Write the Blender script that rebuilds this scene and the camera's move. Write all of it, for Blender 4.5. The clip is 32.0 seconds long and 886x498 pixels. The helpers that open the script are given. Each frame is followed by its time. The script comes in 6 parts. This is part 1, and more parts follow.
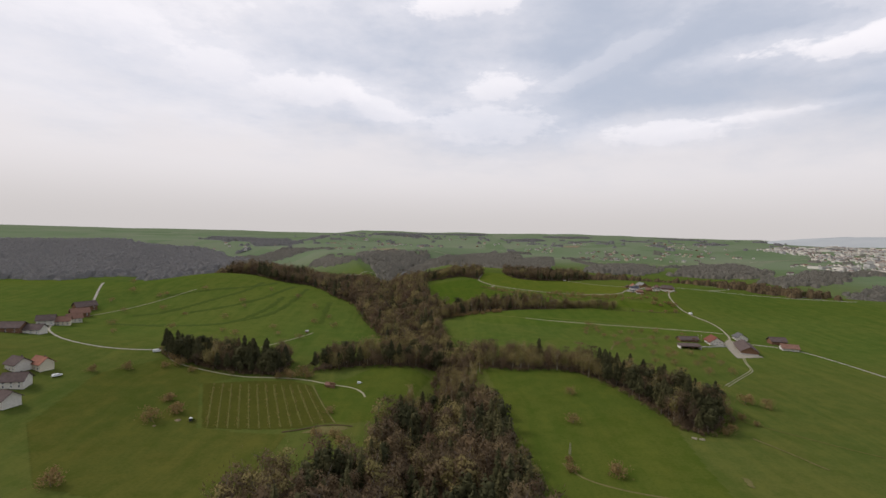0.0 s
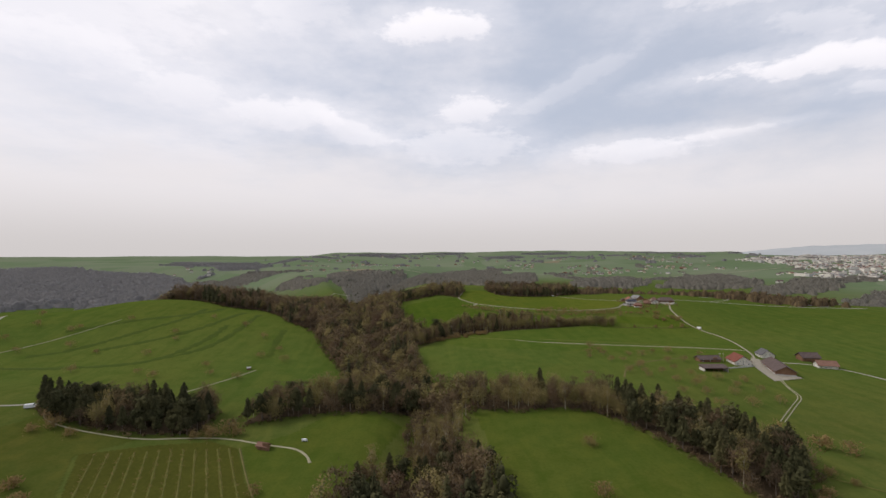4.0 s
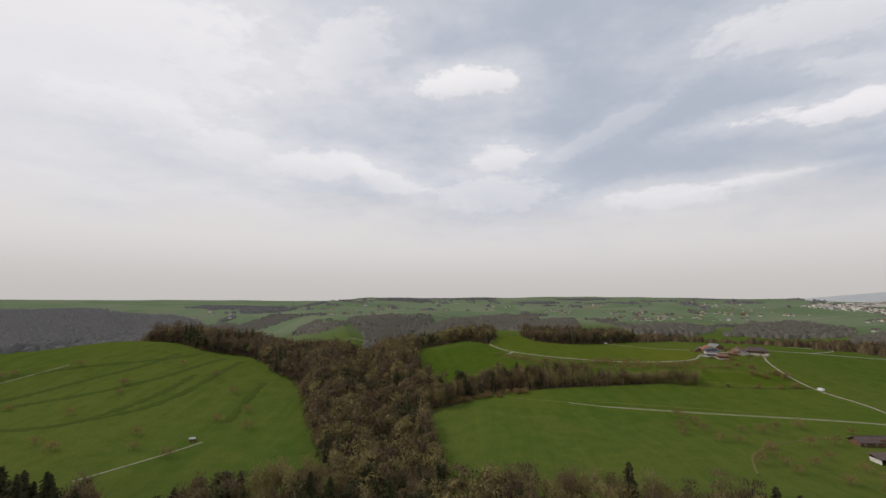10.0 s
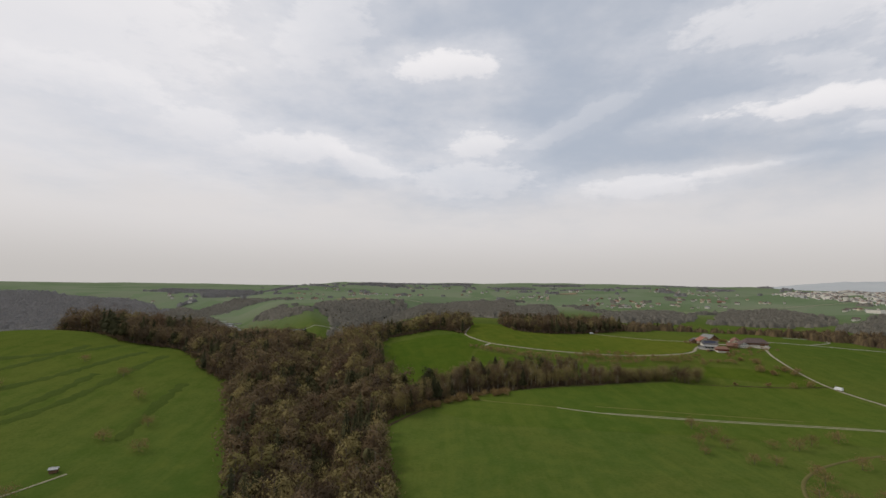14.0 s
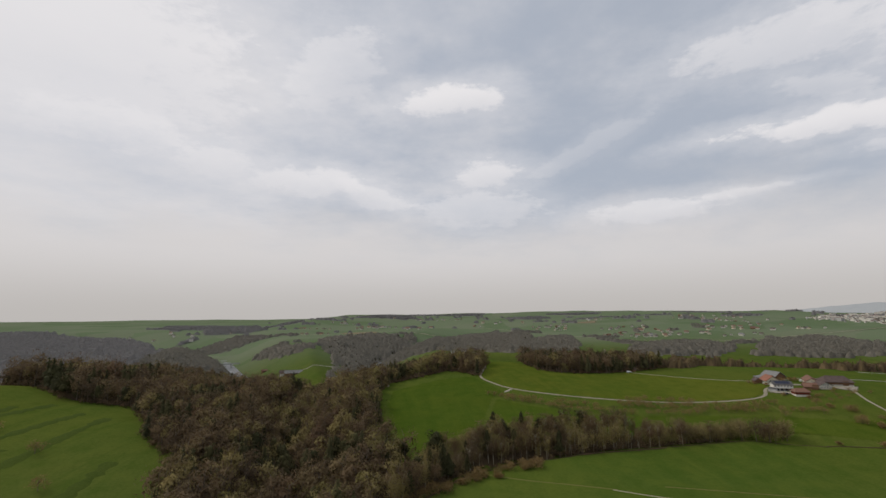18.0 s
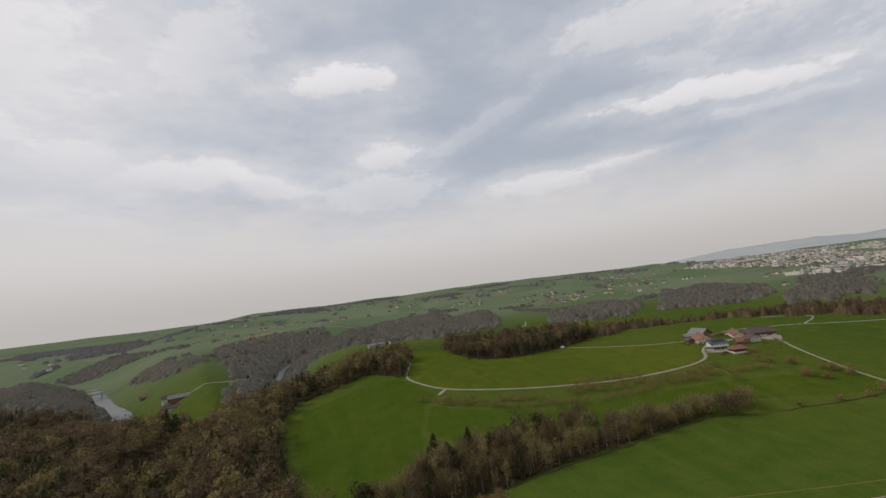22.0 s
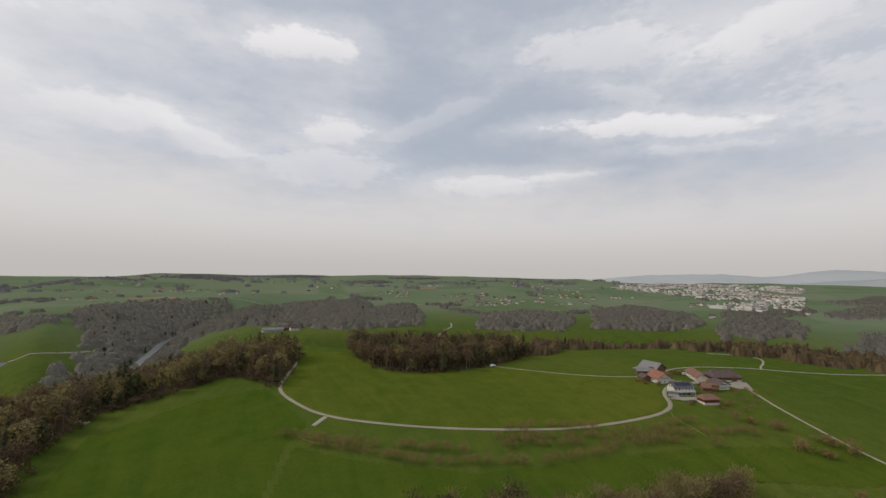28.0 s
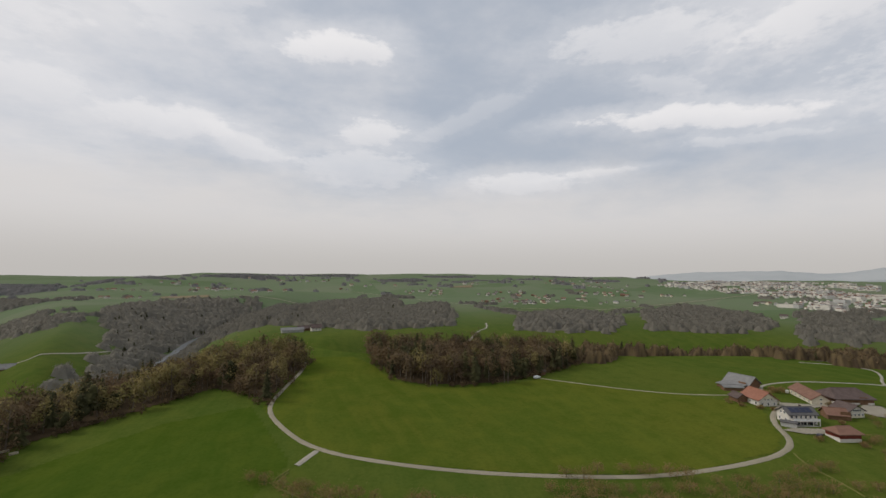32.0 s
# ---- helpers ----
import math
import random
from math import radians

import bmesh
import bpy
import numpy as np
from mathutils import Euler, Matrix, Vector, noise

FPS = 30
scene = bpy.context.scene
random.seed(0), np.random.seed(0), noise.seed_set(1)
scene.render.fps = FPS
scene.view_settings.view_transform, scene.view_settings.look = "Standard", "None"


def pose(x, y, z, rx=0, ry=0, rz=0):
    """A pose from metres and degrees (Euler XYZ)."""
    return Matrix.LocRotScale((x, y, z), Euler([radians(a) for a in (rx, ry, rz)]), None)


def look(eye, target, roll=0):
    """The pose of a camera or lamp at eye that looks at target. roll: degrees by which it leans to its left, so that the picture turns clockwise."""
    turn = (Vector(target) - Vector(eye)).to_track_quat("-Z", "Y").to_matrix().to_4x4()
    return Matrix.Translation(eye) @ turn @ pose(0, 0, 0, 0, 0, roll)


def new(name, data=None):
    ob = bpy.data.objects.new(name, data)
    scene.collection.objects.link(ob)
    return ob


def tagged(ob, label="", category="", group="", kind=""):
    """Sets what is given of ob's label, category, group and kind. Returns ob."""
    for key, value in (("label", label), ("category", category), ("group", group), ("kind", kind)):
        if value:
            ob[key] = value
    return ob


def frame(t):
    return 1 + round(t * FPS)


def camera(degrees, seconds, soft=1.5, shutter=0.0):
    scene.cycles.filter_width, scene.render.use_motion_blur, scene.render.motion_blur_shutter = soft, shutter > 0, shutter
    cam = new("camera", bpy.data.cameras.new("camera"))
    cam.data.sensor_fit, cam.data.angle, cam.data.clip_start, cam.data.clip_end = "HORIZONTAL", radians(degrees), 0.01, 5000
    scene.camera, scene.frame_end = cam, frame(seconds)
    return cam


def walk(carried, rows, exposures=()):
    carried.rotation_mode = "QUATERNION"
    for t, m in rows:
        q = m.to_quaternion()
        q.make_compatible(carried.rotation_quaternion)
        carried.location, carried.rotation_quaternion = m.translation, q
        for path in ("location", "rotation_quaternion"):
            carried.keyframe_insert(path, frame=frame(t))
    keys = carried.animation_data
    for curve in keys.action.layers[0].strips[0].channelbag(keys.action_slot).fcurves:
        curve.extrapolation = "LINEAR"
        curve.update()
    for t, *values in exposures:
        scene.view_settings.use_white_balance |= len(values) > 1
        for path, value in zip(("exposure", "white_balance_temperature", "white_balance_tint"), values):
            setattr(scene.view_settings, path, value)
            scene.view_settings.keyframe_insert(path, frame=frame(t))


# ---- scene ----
cam = camera(90.30, 32.0)


def view(x, y, z, yaw, pitch, roll):
    """A camera pose from its place, heading, pitch and lean in degrees."""
    return pose(x, y, z, 0, 0, yaw) @ pose(0, 0, 0, 90 + pitch) @ pose(0, 0, 0, 0, 0, roll)


PATH = [
    (0.0, view(0.07, 0.03, 100.07, -0.09, -2.16, 1.41)),
    (0.5, view(-3.45, 9.91, 99.52, 0.28, -1.71, -8.13)),
    (1.0, view(-3.67, 17.98, 97.77, -3.47, -1.17, -5.62)),
    (1.5, view(-0.63, 26.78, 96.38, -3.83, -0.62, 1.57)),
    (2.0, view(0.86, 35.00, 94.76, -3.23, 0.05, 1.61)),
    (2.5, view(0.67, 43.23, 93.35, -3.98, 0.30, -0.65)),
    (3.0, view(2.23, 51.18, 92.32, -3.49, 0.28, 1.58)),
    (3.5, view(2.93, 59.38, 91.16, -3.14, 0.72, -0.44)),
    (5.5, view(7.29, 89.68, 90.03, -1.93, -0.34, 1.22)),
    (6.0, view(7.59, 97.58, 88.71, -2.29, 0.36, -0.33)),
    (6.5, view(9.38, 105.28, 87.92, -0.86, 0.28, 1.68)),
    (7.0, view(9.86, 112.96, 87.47, -0.95, 0.16, 0.44)),
    (7.5, view(10.72, 120.61, 86.74, -0.51, -0.04, 1.80)),
    (8.0, view(11.07, 128.40, 86.06, 0.06, 1.64, 0.64)),
    (8.5, view(10.72, 136.85, 85.93, -1.54, 0.63, 0.20)),
    (9.0, view(10.87, 144.75, 84.67, 0.56, 0.92, -1.30)),
    (9.5, view(11.15, 152.23, 82.03, 0.38, 4.06, -1.18)),
    (10.0, view(11.90, 159.52, 79.33, 1.06, 6.59, 0.18)),
    (10.5, view(10.96, 167.06, 78.32, 0.60, 7.65, -2.88)),
    (11.0, view(10.53, 174.21, 78.82, -0.37, 7.32, -3.75)),
    (11.5, view(10.45, 181.00, 79.49, -0.36, 6.26, -4.14)),
    (12.0, view(10.31, 187.91, 80.78, -1.71, 4.96, -4.70)),
    (12.5, view(12.18, 194.78, 81.56, -2.32, 3.07, -2.56)),
    (13.0, view(14.42, 202.07, 80.97, -2.50, 3.38, -0.15)),
    (13.5, view(16.76, 209.20, 79.35, -1.30, 3.98, 1.50)),
    (14.0, view(17.20, 216.58, 78.10, -1.97, 4.75, 0.71)),
    (14.5, view(17.06, 224.14, 78.75, -2.31, 4.45, 0.65)),
    (16.5, view(19.31, 250.44, 83.96, -1.39, 3.54, 1.67)),
    (17.0, view(19.89, 258.79, 83.19, -0.80, 4.24, 1.20)),
    (17.5, view(20.40, 267.64, 82.55, -1.07, 5.86, -1.48)),
    (18.0, view(20.85, 275.73, 81.36, -0.63, 8.63, -0.64)),
    (18.5, view(17.48, 285.23, 84.65, -0.58, 7.85, -13.31)),
    (19.0, view(16.06, 291.43, 87.30, -6.42, 5.64, -11.49)),
    (19.5, view(17.34, 296.85, 87.51, -7.79, 4.96, -6.59)),
    (20.0, view(18.63, 303.71, 87.74, -7.06, 4.77, -7.85)),
    (20.5, view(20.05, 310.46, 87.79, -7.23, 5.36, -6.50)),
    (21.0, view(19.29, 318.22, 88.63, -9.58, 4.94, -8.83)),
    (21.5, view(19.09, 325.85, 89.15, -12.82, 5.25, -10.39)),
    (22.0, view(21.39, 332.70, 88.69, -12.54, 5.47, -7.14)),
    (22.5, view(22.63, 339.27, 89.22, -14.20, 5.07, -7.03)),
    (23.0, view(24.30, 346.88, 89.02, -15.38, 6.04, -8.44)),
    (23.5, view(26.40, 353.54, 89.14, -16.45, 5.65, -5.93)),
    (24.0, view(28.84, 360.69, 89.74, -16.41, 4.83, -6.05)),
    (24.5, view(31.10, 367.74, 90.34, -18.44, 4.40, -6.35)),
    (25.0, view(34.09, 374.32, 90.43, -19.52, 3.50, -4.36)),
    (25.5, view(36.87, 380.35, 90.18, -19.48, 3.18, -3.08)),
    (26.0, view(39.13, 387.29, 89.46, -21.27, 3.56, -2.91)),
    (26.5, view(42.23, 393.51, 88.94, -20.71, 3.68, -2.69)),
    (28.5, view(54.41, 416.82, 88.56, -20.74, 3.49, 1.74)),
    (29.0, view(57.46, 422.97, 88.48, -20.37, 3.03, 2.38)),
    (29.5, view(60.39, 428.80, 87.69, -17.78, 2.80, 1.04)),
    (30.0, view(62.49, 435.21, 87.13, -20.02, 2.72, 2.02)),
    (30.5, view(65.27, 441.12, 86.81, -18.91, 2.85, 3.14)),
    (31.0, view(68.18, 447.15, 85.81, -16.26, 3.49, 1.48)),
    (31.5, view(70.17, 453.21, 85.17, -15.94, 3.37, 0.73)),
    (32.0, view(72.16, 459.24, 84.90, -16.08, 3.61, 0.50)),
]
walk(cam, PATH, [(0.0, 0.15, 6360, 14), (3.0, 0.18, 6360, 14), (6.0, 0.18, 6360, 14), (9.0, 0.1, 6400, 12), (11.0, -0.1, 6450, 11), (14.0, -0.03, 6450, 11), (17.0, -0.04, 6450, 11), (18.0, -0.14, 6450, 11), (19.0, -0.2, 6450, 11), (20.0, -0.13, 6450, 11), (23.0, -0.16, 6450, 11), (26.0, -0.1, 6450, 11), (32.0, -0.1, 6450, 10)])

# ---- sky and sun ----
SUN_AZ, SUN_EL = -70.0, 42.0          # degrees from +y towards +x, and height


def sky_world():
    world = bpy.data.worlds.new("sky")
    scene.world = world
    world.use_nodes = True
    nt = world.node_tree
    nt.nodes.clear()
    n, link = nt.nodes.new, nt.links.new

    def val(v):
        return v if hasattr(v, "node") else None

    def math_(op, a, b=0.0, c=0.0, clamp=False):
        m = n("ShaderNodeMath")
        m.operation, m.use_clamp = op, clamp
        for i, v in enumerate((a, b, c)):
            if val(v):
                link(v, m.inputs[i])
            else:
                m.inputs[i].default_value = v
        return m.outputs[0]

    def vec(op, a, b):
        m = n("ShaderNodeVectorMath")
        m.operation = op
        for i, v in enumerate((a, b)):
            if val(v):
                link(v, m.inputs[i])
            else:
                m.inputs[i].default_value = v
        return m.outputs["Value"] if op == "DOT_PRODUCT" else m.outputs["Vector"]

    def mixc(f, a, b):
        m = n("ShaderNodeMix")
        m.data_type = "RGBA"
        for s, v in ((m.inputs["Factor"], f), (m.inputs["A"], a), (m.inputs["B"], b)):
            if val(v):
                link(v, s)
            else:
                s.default_value = (*v, 1) if isinstance(v, tuple) else v
        return m.outputs["Result"]

    def noise_(v, scale, detail, rough=0.55):
        m = n("ShaderNodeTexNoise")
        m.inputs["Scale"].default_value, m.inputs["Detail"].default_value, m.inputs["Roughness"].default_value = scale, detail, rough
        link(v, m.inputs["Vector"])
        return m

    def step(v, lo, hi):
        m = n("ShaderNodeMapRange")
        m.interpolation_type = "SMOOTHSTEP"
        link(v, m.inputs["Value"])
        m.inputs["From Min"].default_value, m.inputs["From Max"].default_value = lo, hi
        return m.outputs["Result"]

    d = n("ShaderNodeTexCoord").outputs["Generated"]
    sep = n("ShaderNodeSeparateXYZ")
    link(d, sep.inputs[0])
    up = math_("MAXIMUM", sep.outputs["Z"], 0.0)
    # the cloud deck lies flat overhead: its pattern is stretched towards the horizon
    flat = math_("ADD", up, 0.12)
    comb = n("ShaderNodeCombineXYZ")
    link(math_("DIVIDE", sep.outputs["X"], flat), comb.inputs[0])
    link(math_("DIVIDE", sep.outputs["Y"], flat), comb.inputs[1])
    deck = comb.outputs[0]
    wisp = noise_(deck, 0.8, 6.0, 0.6).outputs["Fac"]
    fine = noise_(deck, 2.6, 6.0, 0.62).outputs["Fac"]
    warp = noise_(d, 7.0, 5.0, 0.6).outputs["Color"]
    ragged = vec("ADD", d, vec("MULTIPLY", vec("SUBTRACT", warp, (0.5, 0.5, 0.5)), (0.065, 0.065, 0.05)))

    sky = n("ShaderNodeTexSky")
    sky.sky_type, sky.sun_disc = "NISHITA", False
    sky.sun_elevation, sky.sun_rotation = radians(SUN_EL), radians(SUN_AZ)
    sky.air_density, sky.dust_density = 1.0, 3.0
    blue = mixc(0.82, vec("MULTIPLY", sky.outputs[0], (0.10, 0.10, 0.10)), (0.50, 0.545, 0.615))

    # thin veil of cloud, thicker to the west
    west = math_("MULTIPLY", sep.outputs["X"], -0.34)
    veil = step(math_("ADD", math_("ADD", wisp, west), math_("MULTIPLY", fine, 0.35)), 0.52, 1.02)
    colour = mixc(math_("MULTIPLY", veil, 0.90), blue, (0.79, 0.775, 0.78))

    # moist air towards the horizon, with lumpy cloud tops
    squash = vec("MULTIPLY", d, (1.0, 1.0, 2.4))
    lumps = noise_(squash, 4.5, 7.0, 0.58).outputs["Fac"]
    curl = noise_(squash, 15.0, 7.0, 0.62).outputs["Fac"]
    frill = noise_(squash, 42.0, 5.0, 0.6).outputs["Fac"]
    low = math_("SUBTRACT", 1.0, step(math_("ADD", up, math_("MULTIPLY", math_("SUBTRACT", lumps, 0.5), 0.26)), 0.10, 0.30))
    colour = mixc(math_("MULTIPLY", low, 0.9), colour, (0.735, 0.71, 0.70))
    # single puffs: a ragged bright body in a softer veil
    for az, el, w, h, tilt, thick in CLOUDS:
        a, e = radians(az), radians(el)
        ahead = (math.sin(a) * math.cos(e), math.cos(a) * math.cos(e), math.sin(e))
        side = (math.cos(a), -math.sin(a), 0.0)
        over = (-math.sin(a) * math.sin(e), -math.cos(a) * math.sin(e), math.cos(e))
        c, k = math.cos(radians(tilt)), math.sin(radians(tilt))
        side, over = tuple(c * i + k * j for i, j in zip(side, over)), tuple(c * j - k * i for i, j in zip(side, over))
        p = math_("DIVIDE", vec("DOT_PRODUCT", vec("SUBTRACT", ragged, ahead), side), math.sin(radians(w)))
        q = math_("DIVIDE", vec("DOT_PRODUCT", vec("SUBTRACT", ragged, ahead), over), math.sin(radians(h)))
        r = math_("ADD", math_("MULTIPLY", p, p), math_("MULTIPLY", q, q))
        r = math_("ADD", r, math_("ADD", math_("MULTIPLY", math_("SUBTRACT", curl, 0.5), 1.5), math_("MULTIPLY", math_("SUBTRACT", frill, 0.5), 0.8)))
        front = math_("GREATER_THAN", vec("DOT_PRODUCT", d, ahead), 0.3)
        body = math_("SUBTRACT", 1.0, step(r, 0.25, 1.1))
        halo = math_("MULTIPLY", math_("SUBTRACT", 1.0, step(r, 0.2, 2.8)), 0.45)
        puff = math_("MULTIPLY", math_("MAXIMUM", body, halo), front)
        lit = mixc(step(q, -0.9, 0.5), (0.76, 0.755, 0.775), (0.90, 0.88, 0.88))      # greyer undersides
        colour = mixc(math_("MULTIPLY", puff, thick), colour, lit)
    low = math_("SUBTRACT", 1.0, step(math_("ADD", up, math_("MULTIPLY", math_("SUBTRACT", lumps, 0.5), 0.05)), 0.02, 0.24))
    colour = mixc(math_("MULTIPLY", low, 0.75), colour, (0.70, 0.675, 0.655))
    low = math_("SUBTRACT", 1.0, step(up, 0.0, 0.14))
    colour = mixc(math_("MULTIPLY", low, 0.85), colour, (0.53, 0.505, 0.475))
    bg = n("ShaderNodeBackground")
    link(colour, bg.inputs["Color"])
    bg.inputs["Strength"].default_value = 1.0
    link(bg.outputs[0], n("ShaderNodeOutputWorld").inputs["Surface"])


CLOUDS = [          # azimuth, height, half width, half height, tilt in degrees; thickness
    (2.0, 27.2, 7.8, 2.5, 5, 0.95), (41.0, 27.0, 12.0, 3.0, -3, 0.6), (47.0, 18.0, 14.0, 1.7, -5, 0.95), (6.9, 18.2, 5.5, 2.2, 0, 0.75),
    (-16.5, 16.6, 8.0, 2.3, 0, 0.75), (-9.0, 15.4, 6.5, 1.6, -12, 0.55), (26.4, 12.0, 9.0, 1.9, 0, 0.7), (35.0, 12.6, 7.0, 0.6, 4, 0.5),
    (5.8, 13.5, 10.0, 3.0, 0, 0.5), (61.0, 26.5, 11.0, 3.0, 10, 0.85), (-27.5, 18.2, 5.5, 2.2, 0, 0.65), (43.4, 21.7, 5.0, 1.5, -14, 0.4), (51.0, 15.0, 8.0, 0.7, -3, 0.4),
    (-45.0, 28.0, 22.0, 12.0, 0, 0.75), (-14.0, 30.0, 8.0, 4.5, 35, 0.5), (20.0, 20.5, 10.0, 1.4, 24, 0.25), (-38.0, 20.0, 9.0, 3.0, 0, 0.5),
    (62.0, 30.0, 20.0, 10.0, 0, 0.4), (75.0, 18.0, 20.0, 6.0, 0, 0.5),
]
sky_world()
sun = new("sun", bpy.data.lights.new("sun", "SUN"))
sun.data.energy, sun.data.angle, sun.data.color = 1.5, radians(14), (1.0, 0.95, 0.88)
sun.matrix_world = look((math.sin(radians(SUN_AZ)) * 900, math.cos(radians(SUN_AZ)) * 900, math.tan(radians(SUN_EL)) * 900), (0, 0, 0))

# ---- materials ----
def nodes_of(name):
    m = bpy.data.materials.new(name)
    m.use_nodes = True
    nt = m.node_tree
    return m, nt, nt.nodes["Principled BSDF"], nt.nodes.new, nt.links.new


def ramp_of(nt, fac, stops):
    r = nt.nodes.new("ShaderNodeValToRGB")
    el = r.color_ramp.elements
    while len(el) < len(stops):
        el.new(0.5)
    for e, (p, c) in zip(el, stops):
        e.position, e.color = p, (*c, 1)
    nt.links.new(fac, r.inputs[0])
    return r.outputs[0]


def noise_at(nt, scale, detail=4.0, rough=0.55, vector=None):
    t = nt.nodes.new("ShaderNodeTexNoise")
    t.inputs["Scale"].default_value, t.inputs["Detail"].default_value, t.inputs["Roughness"].default_value = scale, detail, rough
    if vector is not None:
        nt.links.new(vector, t.inputs["Vector"])
    return t.outputs["Fac"]


def noise_colour(nt, scale, vector, reach):
    """A vector that wanders by up to reach metres, to bend straight borders."""
    t = nt.nodes.new("ShaderNodeTexNoise")
    t.inputs["Scale"].default_value, t.inputs["Detail"].default_value = scale, 3.0
    nt.links.new(vector, t.inputs["Vector"])
    m = nt.nodes.new("ShaderNodeVectorMath")
    m.operation = "MULTIPLY_ADD"
    nt.links.new(t.outputs["Color"], m.inputs[0])
    m.inputs[1].default_value = (reach, reach, 0)
    nt.links.new(vector, m.inputs[2])
    return m.outputs[0]


def mix_of(nt, fac, a, b, blend="MIX"):
    m = nt.nodes.new("ShaderNodeMix")
    m.data_type, m.blend_type = "RGBA", blend
    for s, v in ((m.inputs["Factor"], fac), (m.inputs["A"], a), (m.inputs["B"], b)):
        if hasattr(v, "node"):
            nt.links.new(v, s)
        else:
            s.default_value = (*v, 1) if isinstance(v, tuple) else v
    return m.outputs["Result"]


def range_of(nt, v, lo, hi, a=0.0, b=1.0):
    m = nt.nodes.new("ShaderNodeMapRange")
    m.interpolation_type = "SMOOTHSTEP"
    nt.links.new(v, m.inputs["Value"])
    for k, x in (("From Min", lo), ("From Max", hi), ("To Min", a), ("To Max", b)):
        m.inputs[k].default_value = x
    return m.outputs["Result"]


def bump_of(nt, bsdf, h, strength, dist):
    b = nt.nodes.new("ShaderNodeBump")
    b.inputs["Strength"].default_value, b.inputs["Distance"].default_value = strength, dist
    nt.links.new(h, b.inputs["Height"])
    nt.links.new(b.outputs[0], bsdf.inputs["Normal"])


def surface(name, c1, c2, scale=0.6, rough=0.8, grain=6.0, bump=0.2, metal=0.0, dist=0.05):
    """A rough surface between two colours, with coarse stains and fine grain, in metres."""
    m, nt, b, n, link = nodes_of(name)
    pos = n("ShaderNodeNewGeometry").outputs["Position"]
    coarse, fine = noise_at(nt, scale, 5, 0.6, pos), noise_at(nt, grain, 3, 0.6, pos)
    c = ramp_of(nt, coarse, ((0.3, c1), (0.7, c2)))
    c = mix_of(nt, 0.35, c, ramp_of(nt, fine, ((0.3, tuple(0.6 * v for v in c1)), (0.7, tuple(min(1, 1.25 * v) for v in c2)))))
    link(c, b.inputs["Base Color"])
    b.inputs["Roughness"].default_value, b.inputs["Metallic"].default_value = rough, metal
    b.inputs["Specular IOR Level"].default_value = 0.12 if rough < 0.7 else 0.02
    bump_of(nt, b, fine, bump, dist)
    return m


